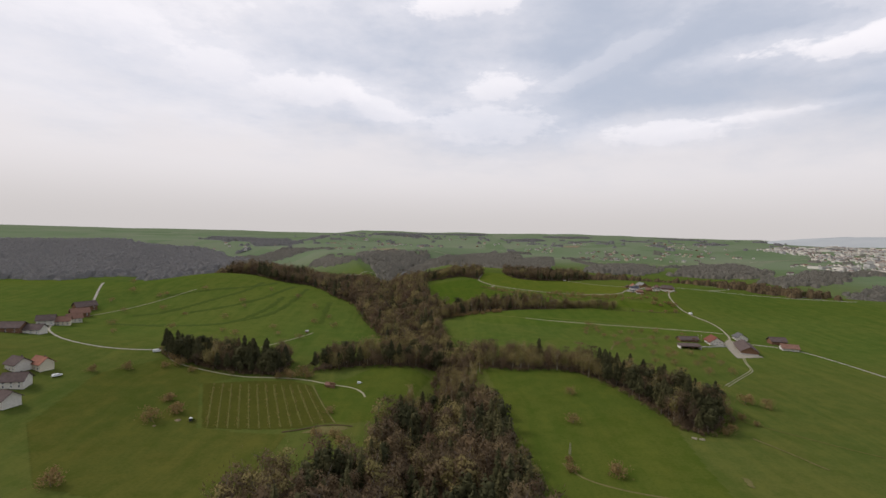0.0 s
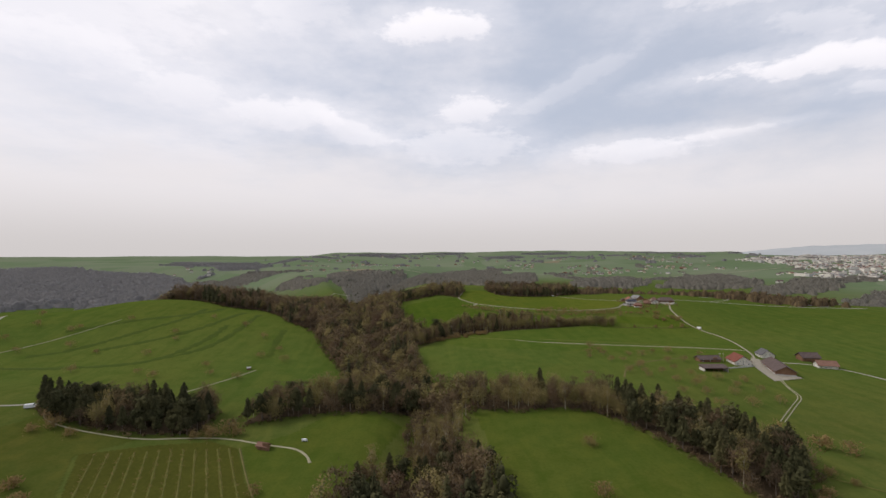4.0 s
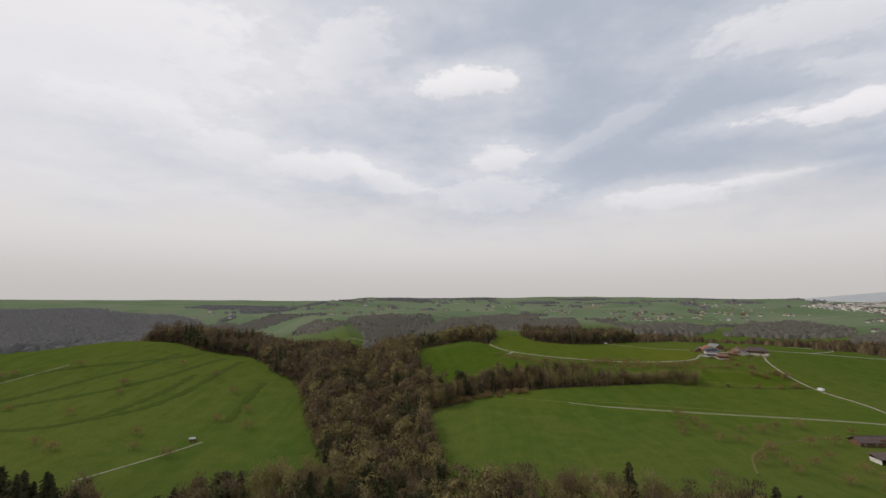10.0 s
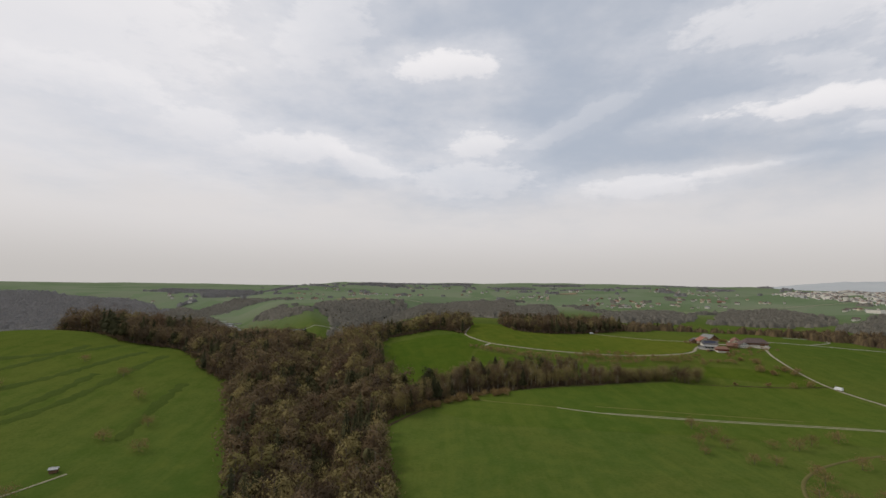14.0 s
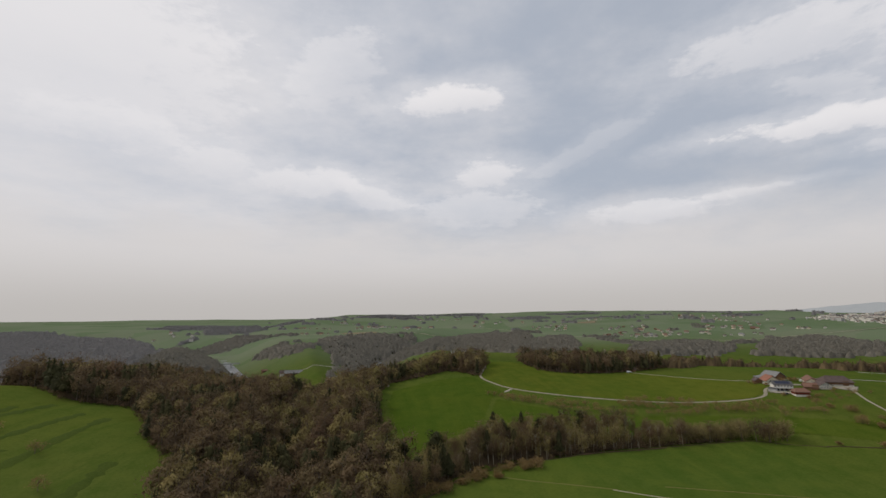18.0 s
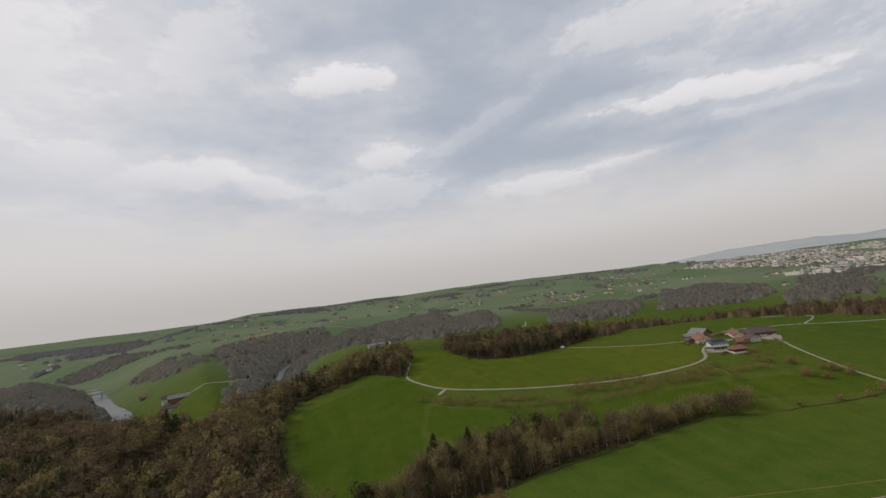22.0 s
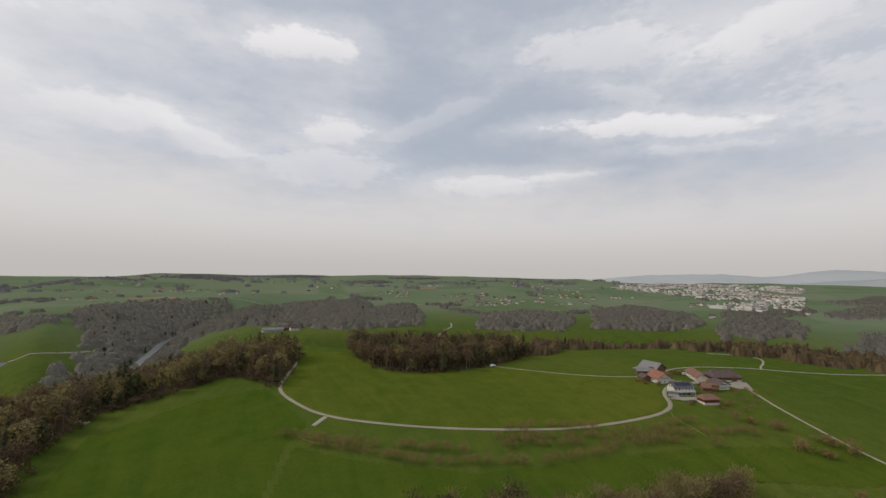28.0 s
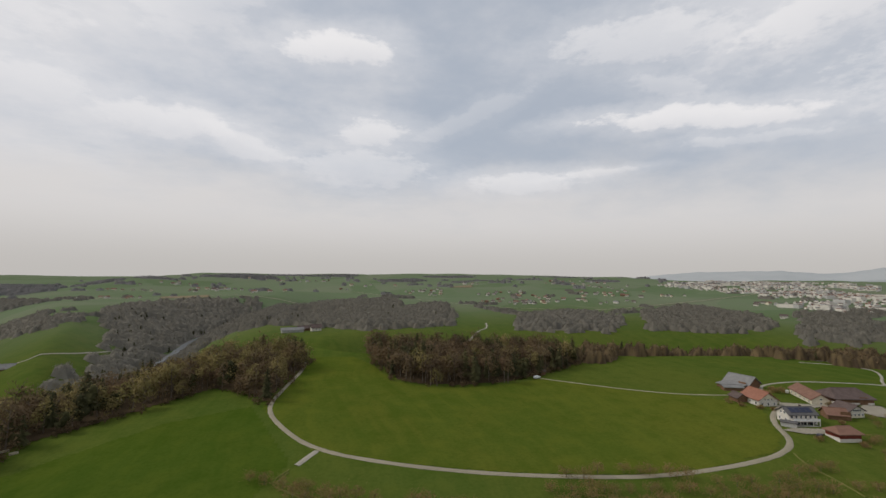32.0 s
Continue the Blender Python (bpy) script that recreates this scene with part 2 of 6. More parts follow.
def meadow(name="meadow_grass", tint=None):
    """Grass; tint multiplies its colours for fields that are cut, grazed or manured."""
    m, nt, b, n, link = nodes_of(name)
    pos = n("ShaderNodeNewGeometry").outputs["Position"]
    sep = n("ShaderNodeSeparateXYZ")
    link(pos, sep.inputs[0])
    big, mid, fine = noise_at(nt, 0.006, 3, 0.5, pos), noise_at(nt, 0.035, 5, 0.6, pos), noise_at(nt, 0.8, 4, 0.7, pos)
    c = ramp_of(nt, big, ((0.34, (0.072, 0.093, 0.021)), (0.5, (0.087, 0.102, 0.024)), (0.68, (0.108, 0.111, 0.027))))
    c = mix_of(nt, range_of(nt, mid, 0.42, 0.72, 0, 0.55), c, (0.109, 0.106, 0.026))
    c = mix_of(nt, range_of(nt, fine, 0.35, 0.75, 0, 0.45), c, (0.044, 0.063, 0.010))
    blotch = noise_at(nt, 0.11, 3, 0.55, pos)
    c = mix_of(nt, range_of(nt, blotch, 0.48, 0.70, 0, 0.38), c, (0.112, 0.116, 0.025))
    c = mix_of(nt, range_of(nt, blotch, 0.50, 0.32, 0, 0.30), c, (0.047, 0.073, 0.010))
    # faint stripes where the meadows were mown and manured
    lane = n("ShaderNodeMapping")
    lane.inputs["Rotation"].default_value = (0, 0, radians(24))
    lane.inputs["Scale"].default_value = (0.16, 0.012, 0.05)
    link(noise_colour(nt, 0.008, pos, 40), lane.inputs["Vector"])
    stripe = noise_at(nt, 1.0, 3, 0.6, lane.outputs[0])
    c = mix_of(nt, range_of(nt, stripe, 0.5, 0.72, 0, 0.35), c, (0.112, 0.118, 0.026))
    c = mix_of(nt, range_of(nt, stripe, 0.5, 0.3, 0, 0.3), c, (0.050, 0.078, 0.013))
    if tint:
        c = mix_of(nt, 1.0, c, tint, "MULTIPLY")
    lush = range_of(nt, sep.outputs["Y"], 260, 400)              # greener pastures beyond the belts
    c = mix_of(nt, lush, c, mix_of(nt, 1.0, c, (0.92, 1.06, 0.92), "MULTIPLY"))
    # slightly darker and less blue farther along Y
    north_tone = range_of(nt, sep.outputs["Y"], 440, 540)
    c = mix_of(nt, north_tone, c, mix_of(nt, 1.0, c, (0.96, 0.97, 0.86), "MULTIPLY"))
    # beyond the river fields differ cell by cell, with haze painted in by paling
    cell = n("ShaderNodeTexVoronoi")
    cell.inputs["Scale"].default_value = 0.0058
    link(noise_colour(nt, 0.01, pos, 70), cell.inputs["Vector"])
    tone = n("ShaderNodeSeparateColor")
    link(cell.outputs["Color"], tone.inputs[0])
    hazed_plots = ramp_of(nt, tone.outputs[0], ((0.0, (0.105, 0.148, 0.072)), (0.35, (0.130, 0.170, 0.092)), (0.7, (0.142, 0.176, 0.102)), (1.0, (0.158, 0.182, 0.112))))
    hazed_plots = mix_of(nt, range_of(nt, mid, 0.4, 0.7, 0, 0.5), hazed_plots, (0.150, 0.165, 0.108))
    # the haze-paled colours come in along Y, and along X to the east
    c = mix_of(nt, range_of(nt, sep.outputs["Y"], 820, 1500, 0, 1.0), c, hazed_plots)
    c = mix_of(nt, range_of(nt, sep.outputs["X"], 520, 900, 0, 1.0), c, hazed_plots)
    link(c, b.inputs["Base Color"])
    b.inputs["Roughness"].default_value = 1.0
    b.inputs["Specular IOR Level"].default_value = 0.0
    bump_of(nt, b, fine, 0.35, 0.25)
    return m


def foliage(name, stops, rough=0.85, vary=0.55, thin=0.35):
    """Leaves, needles or twigs: the hue differs from tree to tree and, less, from spray to spray."""
    m, nt, b, n, link = nodes_of(name)
    at = n("ShaderNodeAttribute")
    at.attribute_name = "tint"
    add = n("ShaderNodeMath")
    add.operation = "ADD"
    link(at.outputs["Fac"], add.inputs[0])
    link(n("ShaderNodeObjectInfo").outputs["Random"], add.inputs[1])
    fr = n("ShaderNodeMath")
    fr.operation = "FRACT"
    link(add.outputs[0], fr.inputs[0])
    c = ramp_of(nt, fr.outputs[0], stops)
    geo = n("ShaderNodeNewGeometry")
    c = mix_of(nt, range_of(nt, geo.outputs["Random Per Island"], 0, 1, 0, vary), c, mix_of(nt, 1.0, c, (0.45, 0.47, 0.45), "MULTIPLY"))
    link(c, b.inputs["Base Color"])
    b.inputs["Roughness"].default_value = rough
    b.inputs["Specular IOR Level"].default_value = 0.05
    if thin:                                         # light passes through the sprays
        tr, mx = n("ShaderNodeBsdfTranslucent"), n("ShaderNodeMixShader")
        link(c, tr.inputs["Color"])
        mx.inputs[0].default_value = thin
        link(b.outputs[0], mx.inputs[1])
        link(tr.outputs[0], mx.inputs[2])
        link(mx.outputs[0], nt.nodes["Material Output"].inputs["Surface"])
    return m


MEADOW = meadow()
NEEDLES = foliage("spruce_needles", ((0.0, (0.050, 0.050, 0.023)), (0.4, (0.070, 0.068, 0.031)), (0.75, (0.096, 0.087, 0.038)), (1.0, (0.056, 0.055, 0.027))), thin=0.0)
TWIGS = foliage("bare_twigs", ((0.0, (0.150, 0.104, 0.060)), (0.3, (0.200, 0.140, 0.078)), (0.55, (0.104, 0.075, 0.048)), (0.8, (0.225, 0.165, 0.084)), (1.0, (0.155, 0.098, 0.060))), vary=0.25)
BUDS = foliage("budding_twigs", ((0.0, (0.245, 0.196, 0.078)), (0.5, (0.300, 0.238, 0.098)), (1.0, (0.215, 0.184, 0.068))), vary=0.25)
WILLOW_TWIGS = foliage("willow_twigs", ((0.0, (0.270, 0.215, 0.092)), (0.5, (0.310, 0.250, 0.112)), (1.0, (0.240, 0.205, 0.080))), vary=0.3)
# twigs and litter of the far woods: haze is painted in as paler colour
HAZED_TWIGS = foliage("hazed_twigs", ((0.0, (0.232, 0.212, 0.172)), (0.4, (0.275, 0.250, 0.200)), (0.7, (0.200, 0.188, 0.158)), (1.0, (0.246, 0.224, 0.180))), vary=0.3, thin=0.35)
HAZIER_TWIGS = foliage("hazier_twigs", ((0.0, (0.235, 0.226, 0.218)), (0.5, (0.275, 0.260, 0.246)), (1.0, (0.208, 0.202, 0.196))), vary=0.3, thin=0.35)
HAZED_LITTER = surface("hazed_litter", (0.14, 0.125, 0.105), (0.18, 0.16, 0.135), 0.02, 0.95, 0.3, 0.3)
ORCHARD_GRASS = surface("orchard_grass", (0.054, 0.058, 0.0095), (0.072, 0.073, 0.0125), 0.06, 0.95, 0.8, 0.4)
PALE_GRASS = surface("pale_grass", (0.128, 0.130, 0.034), (0.165, 0.158, 0.048), 0.2, 0.95, 1.5, 0.4)
FRUIT_TWIGS = foliage("orchard_twigs", ((0.0, (0.265, 0.180, 0.078)), (0.5, (0.310, 0.210, 0.090)), (1.0, (0.235, 0.168, 0.070))), vary=0.3)
TRACK = surface("earth_track", (0.235, 0.215, 0.130), (0.330, 0.305, 0.200), 0.15, 0.95, 1.5, 0.4)
BARK = surface("bark", (0.10, 0.08, 0.06), (0.20, 0.165, 0.13), 0.5, 0.9, 5.0, 0.5)
PALE_BARK = surface("birch_bark", (0.27, 0.235, 0.16), (0.41, 0.36, 0.26), 0.7, 0.8, 3.0, 0.4)
LITTER = surface("leaf_litter", (0.055, 0.040, 0.023), (0.092, 0.065, 0.038), 0.08, 0.95, 1.3, 0.6, dist=0.2)
GRAVEL = surface("gravel", (0.28, 0.255, 0.20), (0.38, 0.35, 0.285), 0.15, 0.9, 2.5, 0.4)
ASPHALT = surface("worn_asphalt", (0.25, 0.220, 0.155), (0.34, 0.30, 0.22), 0.1, 0.9, 3.0, 0.2)
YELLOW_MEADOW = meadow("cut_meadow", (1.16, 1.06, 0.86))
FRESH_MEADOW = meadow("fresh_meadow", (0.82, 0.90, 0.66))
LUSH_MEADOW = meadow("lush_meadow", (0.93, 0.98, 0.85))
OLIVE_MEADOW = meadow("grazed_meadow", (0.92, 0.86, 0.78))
DRY_GRASS = surface("dry_grass", (0.10, 0.095, 0.03), (0.15, 0.13, 0.05), 0.2, 0.95, 1.5, 0.5)
SOIL = surface("bare_soil", (0.17, 0.13, 0.075), (0.26, 0.20, 0.125), 0.15, 0.95, 1.5, 0.5)

BANK = surface("dark_green", (0.046, 0.070, 0.011), (0.064, 0.085, 0.015), 0.1, 0.95, 1.2, 0.5)
YARD = surface("yard_paving", (0.25, 0.222, 0.168), (0.34, 0.305, 0.24), 0.2, 0.85, 2.0, 0.2)
RENDER = surface("white_render", (0.58, 0.54, 0.47), (0.72, 0.68, 0.61), 0.5, 0.85, 3.0, 0.1)
CREAM = surface("cream_render", (0.62, 0.55, 0.40), (0.74, 0.68, 0.54), 0.5, 0.85, 3.0, 0.1)
TIMBER = surface("weathered_timber", (0.13, 0.075, 0.045), (0.24, 0.14, 0.085), 0.7, 0.85, 5.0, 0.3)
RED_TIMBER = surface("red_brown_timber", (0.14, 0.035, 0.025), (0.22, 0.065, 0.045), 0.6, 0.8, 5.0, 0.3)
TILES_RED = surface("orange_clay_tiles", (0.23, 0.105, 0.07), (0.33, 0.16, 0.11), 0.5, 0.8, 3.5, 0.5)
TILES_MAROON = surface("dark_red_tiles", (0.150, 0.058, 0.042), (0.225, 0.090, 0.065), 0.5, 0.8, 3.5, 0.5)
ROW_GRASS = surface("row_grass", (0.088, 0.092, 0.022), (0.120, 0.116, 0.032), 0.2, 0.95, 1.5, 0.4)
TILES_RUST = surface("rust_brown_tiles", (0.17, 0.095, 0.07), (0.25, 0.145, 0.105), 0.5, 0.8, 3.5, 0.5)
TILES_DARK = surface("dark_brown_tiles", (0.085, 0.062, 0.055), (0.145, 0.11, 0.098), 0.5, 0.75, 3.5, 0.4)
SHEET_GREY = surface("grey_fibre_cement", (0.165, 0.162, 0.155), (0.265, 0.258, 0.245), 0.4, 0.7, 2.5, 0.3)
SLATE = surface("slate_grey_roofing", (0.085, 0.080, 0.078), (0.135, 0.128, 0.122), 0.5, 0.6, 2.5, 0.3)
SOLAR = surface("solar_glass", (0.03, 0.035, 0.06), (0.05, 0.055, 0.085), 0.5, 0.25, 2.0, 0.0)
PANE = surface("window_glass", (0.035, 0.04, 0.045), (0.06, 0.065, 0.075), 0.5, 0.12, 2.0, 0.0)
WHITE_PAINT = surface("white_paint", (0.70, 0.70, 0.68), (0.80, 0.80, 0.78), 1.0, 0.5, 4.0, 0.05)
DARK_PAINT = surface("dark_car_paint", (0.03, 0.03, 0.035), (0.05, 0.05, 0.06), 1.0, 0.35, 4.0, 0.0)
RUBBER = surface("tyre_rubber", (0.02, 0.02, 0.02), (0.04, 0.04, 0.04), 1.0, 0.9, 6.0, 0.1)
CONCRETE = surface("concrete", (0.38, 0.37, 0.35), (0.50, 0.49, 0.46), 0.4, 0.85, 2.0, 0.2)


def water():
    m, nt, b, n, link = nodes_of("river_water")
    pos = n("ShaderNodeNewGeometry").outputs["Position"]
    link(ramp_of(nt, noise_at(nt, 0.05, 4, 0.6, pos), ((0.3, (0.03, 0.037, 0.037)), (0.7, (0.055, 0.062, 0.06)))), b.inputs["Base Color"])
    b.inputs["Roughness"].default_value = 0.3
    b.inputs["Specular IOR Level"].default_value = 0.3
    bump_of(nt, b, noise_at(nt, 0.7, 3, 0.6, pos), 0.25, 0.15)
    return m


WATER = water()
# ---- lie of the land ----
# heights at knots 100 m apart, from x = -400 and y = 0
KNOTS = np.array((
    (24, 17, 12, 11, 13, 14, 12, 7, 1, -5),
    (29, 18, 8, 2, 5, 11, 8, 5, 1, -3),
    (31, 20, 7, -7, -2, 6, 3, 3, 1, 0),
    (32, 27, 12, -1, 5, 9, 5, 3, 3, 4),
    (25, -1, 9, 5, 12, 11, 8, 4, 6, 9),
    (44, 36, 34, 25, 8, 12, 11, 11, 14, 15),
    (-8, 64, 29, 22, 27, 28, 22, 23, 23, 20),
    (-26, 22, 14, 16, 34, 34, 30, 29, 26, 21),
    (-26, -14, 0, 18, 29, 31, 29, 27, 24, 20),
    (-34, -19, -4, 11, 22, 27, 25, 21, 19, 19),
), float)
RIVER = [(120, 1520), (-20, 1440), (-105, 1340), (-116, 1240), (-108, 1150), (-105, 1080), (-98, 1000), (-82, 915), (-78, 830), (-100, 770), (-140, 770), (-180, 835),
         (-241, 925), (-306, 1042), (-345, 1095), (-430, 1250), (-516, 1400), (-700, 1560), (-1100, 1700)]
GULLY = [(0, 60), (-5, 160), (0, 250), (5, 320), (-25, 400), (-45, 480), (-75, 580), (-85, 725)]
DALE = [(160, 850), (240, 845), (330, 825), (430, 820), (520, 780), (620, 690), (800, 600)]
BROOK = [(-30, 440), (25, 488), (90, 512), (180, 527), (215, 516)]


def smooth(a, b, x):
    t = np.clip((x - a) / (b - a), 0, 1)
    return t * t * (3 - 2 * t)


def off_line(x, y, line):
    """Distance from a line of points in the plan."""
    d = np.full(np.shape(x), 1e9)
    for (ax, ay), (bx, by) in zip(line[:-1], line[1:]):
        vx, vy = bx - ax, by - ay
        t = np.clip(((x - ax) * vx + (y - ay) * vy) / (vx * vx + vy * vy), 0, 1)
        d = np.minimum(d, np.hypot(x - ax - t * vx, y - ay - t * vy))
    return d


def spline(u):
    i = np.floor(u).astype(int)
    t = u - i
    return i, ((1 - t) ** 3 / 6, (3 * t**3 - 6 * t**2 + 4) / 6, (-3 * t**3 + 3 * t**2 + 3 * t + 1) / 6, t**3 / 6)


def height(x, y):
    x, y = np.asarray(x, float), np.asarray(y, float)
    ix, wx = spline((np.clip(x, -390, 490) + 400) / 100)
    iy, wy = spline(np.clip(y, 10, 890) / 100)
    near = 0.0
    for a in range(4):
        for b in range(4):
            near = near + wx[a] * wy[b] * KNOTS[np.clip(iy - 1 + b, 0, 9), np.clip(ix - 1 + a, 0, 9)]
    r = np.hypot(x, y)
    roll = 9 * np.sin(x / 310 + 1.3 * np.sin(y / 480)) * np.sin(y / 270 + 0.8) + 5 * np.sin(x / 130 + y / 190)
    ahead = np.exp(-(((x - 0.12 * y) / (0.42 * np.abs(y) + 200)) ** 2)) * smooth(0, 800, y)
    far = 24 + 38 * smooth(1000, 2600, r) + roll * smooth(900, 1700, r) + (12 + 30 * ahead) * smooth(2300, 4200, r)
    far = far + 9 * np.sin(x / 92 + 2.1 * np.sin(y / 330)) * np.sin(y / 150 + x / 410) * smooth(1300, 2100, r) * (1 - smooth(2900, 3600, r))
    far = far + 15 * np.sin(x / 430 + 1.7 * np.sin(y / 900)) * np.sin(y / 520 + x / 1300) * smooth(2300, 3000, r)
    # the wooded western side of the river valley
    west = smooth(300, 620, -x - 0.12 * (y - 700)) * smooth(430, 660, y)
    far = far * (1 - west) + (-14 + 46 * smooth(1080, 2100, r) + 34 * smooth(2100, 3900, r) + 0.5 * roll * smooth(1200, 2000, r)) * west
    m = np.maximum(smooth(880, 1050, y), smooth(470, 800, np.abs(x - 50)))
    z = near * (1 - m) + far * m
    d = off_line(x, y, RIVER)
    bed = -21 + 0.42 * np.maximum(d - 13, -4)
    z = np.where(bed < z, bed + (z - bed) * smooth(10, 170 + 150 * smooth(960, 1200, y), d), z)
    d = off_line(x, y, DALE)
    z = z - np.maximum(z + 2, 0) * (1 - smooth(8, 95, d))
    z = z - 10 * np.exp(-((off_line(x, y, GULLY) / 16) ** 2)) - 3.5 * np.exp(-((off_line(x, y, BROOK) / 5) ** 2))
    z = z + 6.8 * np.exp(-(((x - 285) / 105) ** 2) - ((y - 582) / 60) ** 2)
    z = z + 4 * np.exp(-(((x + 175) / 65) ** 2) - ((y - 930) / 70) ** 2)
    z = z - 7 * np.exp(-(((x + 280) / 58) ** 2) - ((y - 622) / 40) ** 2)
    return z


def ground_z(x, y):
    return float(height(np.array([x]), np.array([y]))[0])


def steps(lo, hi, fine, end, grow=1.13):
    """Grid lines: evenly spaced from lo to hi, then wider and wider out to end on both sides."""
    mid = list(np.arange(lo, hi + 0.1, fine))
    out, s = [], fine
    while (out[-1] if out else 0) < end:
        s *= grow
        out.append((out[-1] if out else 0) + s)
    return np.array([lo - o for o in reversed(out)] + mid + [hi + o for o in out])


def mesh_of(name, verts, faces, mats, smooth_shade=False):
    me = bpy.data.meshes.new(name)
    me.from_pydata(verts if isinstance(verts, list) else verts.tolist(), [], faces if isinstance(faces, list) else faces.tolist())
    for m in mats if isinstance(mats, (list, tuple)) else (mats,):
        me.materials.append(m)
    if smooth_shade:
        me.polygons.foreach_set("use_smooth", np.ones(len(me.polygons), bool))
    me.update()
    return me


def build_ground():
    gx, gy = steps(-420, 520, 6, 4000), steps(60, 1010, 6, 3500)
    X, Y = np.meshgrid(gx, gy)
    V = np.stack([X, Y, height(X, Y)], -1).reshape(-1, 3)
    w, h = len(gx), len(gy)
    i = (np.arange(h - 1)[:, None] * w + np.arange(w - 1)).ravel()
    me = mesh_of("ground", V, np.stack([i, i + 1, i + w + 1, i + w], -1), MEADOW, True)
    return tagged(new("ground", me), "rolling green spring meadows with darker and yellower patches", "ground", kind="structure")


build_ground()
GRID_X, GRID_Y = steps(-420, 520, 6, 4000), steps(60, 1010, 6, 3500)
GRID_Z = height(*np.meshgrid(GRID_X, GRID_Y))


def lay(x, y):
    """Height of the ground sheet itself, between its grid lines."""
    x, y = np.asarray(x, float), np.asarray(y, float)
    i, j = np.clip(np.searchsorted(GRID_X, x) - 1, 0, len(GRID_X) - 2), np.clip(np.searchsorted(GRID_Y, y) - 1, 0, len(GRID_Y) - 2)
    u, v = (x - GRID_X[i]) / (GRID_X[i + 1] - GRID_X[i]), (y - GRID_Y[j]) / (GRID_Y[j + 1] - GRID_Y[j])
    a, b, c, d = GRID_Z[j, i], GRID_Z[j, i + 1], GRID_Z[j + 1, i], GRID_Z[j + 1, i + 1]
    return np.maximum(np.where(u > v, a + u * (b - a) + v * (d - b), a + v * (c - a) + u * (d - c)), np.where(u + v < 1, a + u * (b - a) + v * (c - a), d + (1 - u) * (c - d) + (1 - v) * (b - d)))


def ribbon(name, line, width, mat, lift=0.18, uneven=0.0, seed=0):
    """A strip draped on the ground along a line of plan points."""
    rng = np.random.default_rng(seed)
    P = np.array(line, float)
    if len(P) > 2:                                       # round the bends
        for _ in range(3):
            Q = np.empty((2 * len(P) - 2, 2))
            Q[0::2], Q[1::2] = 0.75 * P[:-1] + 0.25 * P[1:], 0.25 * P[:-1] + 0.75 * P[1:]
            P = np.vstack([P[:1], Q, P[-1:]])
    s = np.r_[0, np.cumsum(np.hypot(*np.diff(P, axis=0).T))]
    u = np.linspace(0, s[-1], max(3, int(s[-1] / 2.5)))
    P = np.stack([np.interp(u, s, P[:, 0]), np.interp(u, s, P[:, 1])], -1)
    t = np.gradient(P, axis=0)
    t /= np.linalg.norm(t, axis=1)[:, None]
    side = np.stack([t[:, 1], -t[:, 0]], -1)
    half = width / 2 * (1 + uneven * (rng.random(len(P)) - 0.5))
    rows = []
    for k in (-1, -0.5, 0, 0.5, 1):
        q = P + side * (half * k)[:, None]
        z = lay(q[:, 0], q[:, 1]) + lift + (0.06 if abs(k) < 1 else -0.12)
        rows.append(np.c_[q, z])
    V = np.stack(rows, 1).reshape(-1, 3)
    n = len(P)
    i = (np.arange(n - 1)[:, None] * 5 + np.arange(4)).ravel()
    return new(name, mesh_of(name, V, np.stack([i, i + 1, i + 6, i + 5], -1), mat, True))

# ---- roads and tracks ----
def road(name, line, width, mat, label, lift=0.18, uneven=0.15):
    return tagged(ribbon(name, line, width, mat, lift, uneven, len(line)), label, "road", kind="structure")


road("road_plateau", [(68, 745), (66, 715), (59, 681), (54, 656), (62, 633), (74, 614), (97.9, 600.5), (122.5, 590.8), (148.6, 583.5), (176.5, 577), (205, 575.5), (222, 576), (230, 577.5), (237, 580), (242, 584), (245, 588), (249, 594), (254, 599), (259, 603), (268, 608), (278, 613)], 2.1, ASPHALT, "narrow pale asphalt lane round a field")
road("road_stub", [(74, 614), (68, 606)], 2.04, GRAVEL, "short gravel field entrance")
road("road_farms", [(306, 588), (300, 578), (292.7, 564), (285, 530.7), (283.3, 499.1), (292, 465), (278, 420), (268, 404)], 1.7, ASPHALT, "pale asphalt lane between two farms")
road("track_wood", [(194, 684), (213.8, 668.1), (230.2, 654.2), (248.4, 641), (265, 634), (277, 631)], 1.25, TRACK, "pale worn grass track to a wood")
road("road_corner", [(281, 617), (288, 628), (300, 641), (309, 646), (322, 649), (341, 650), (361, 645), (375, 641), (385, 637), (400, 627), (431.9, 614.9), (480, 607), (560, 590)], 1.7, GRAVEL, "pale gravel lane along a plateau")
road("road_loop", [(388, 636), (401, 645), (418, 654), (437, 667), (444, 676), (441, 685), (435, 694), (415, 702)], 1.5, GRAVEL, "pale gravel lane branching off")
road("track_field", [(90, 464), (113, 453), (150, 446), (190, 441), (243, 436), (278, 428)], 0.7, TRACK, "narrow gravel field track")
road("track_field_rut", [(113, 454.9), (150, 447.9), (190, 442.9), (243, 437.8), (277, 429.8)], 0.55, TRACK, "second wheel rut of a gravel field track")
for k in (-0.6, 0.6):
    road("road_farm_south", [(244 + k, 350), (235 + k, 334), (231 + k, 323), (226 + k, 315 - k), (214 + k, 305 - k), (200 + k, 293 - k), (185 + k, 280 - k)], 0.6, TRACK, "wheel rut of a gravel track below a farm")
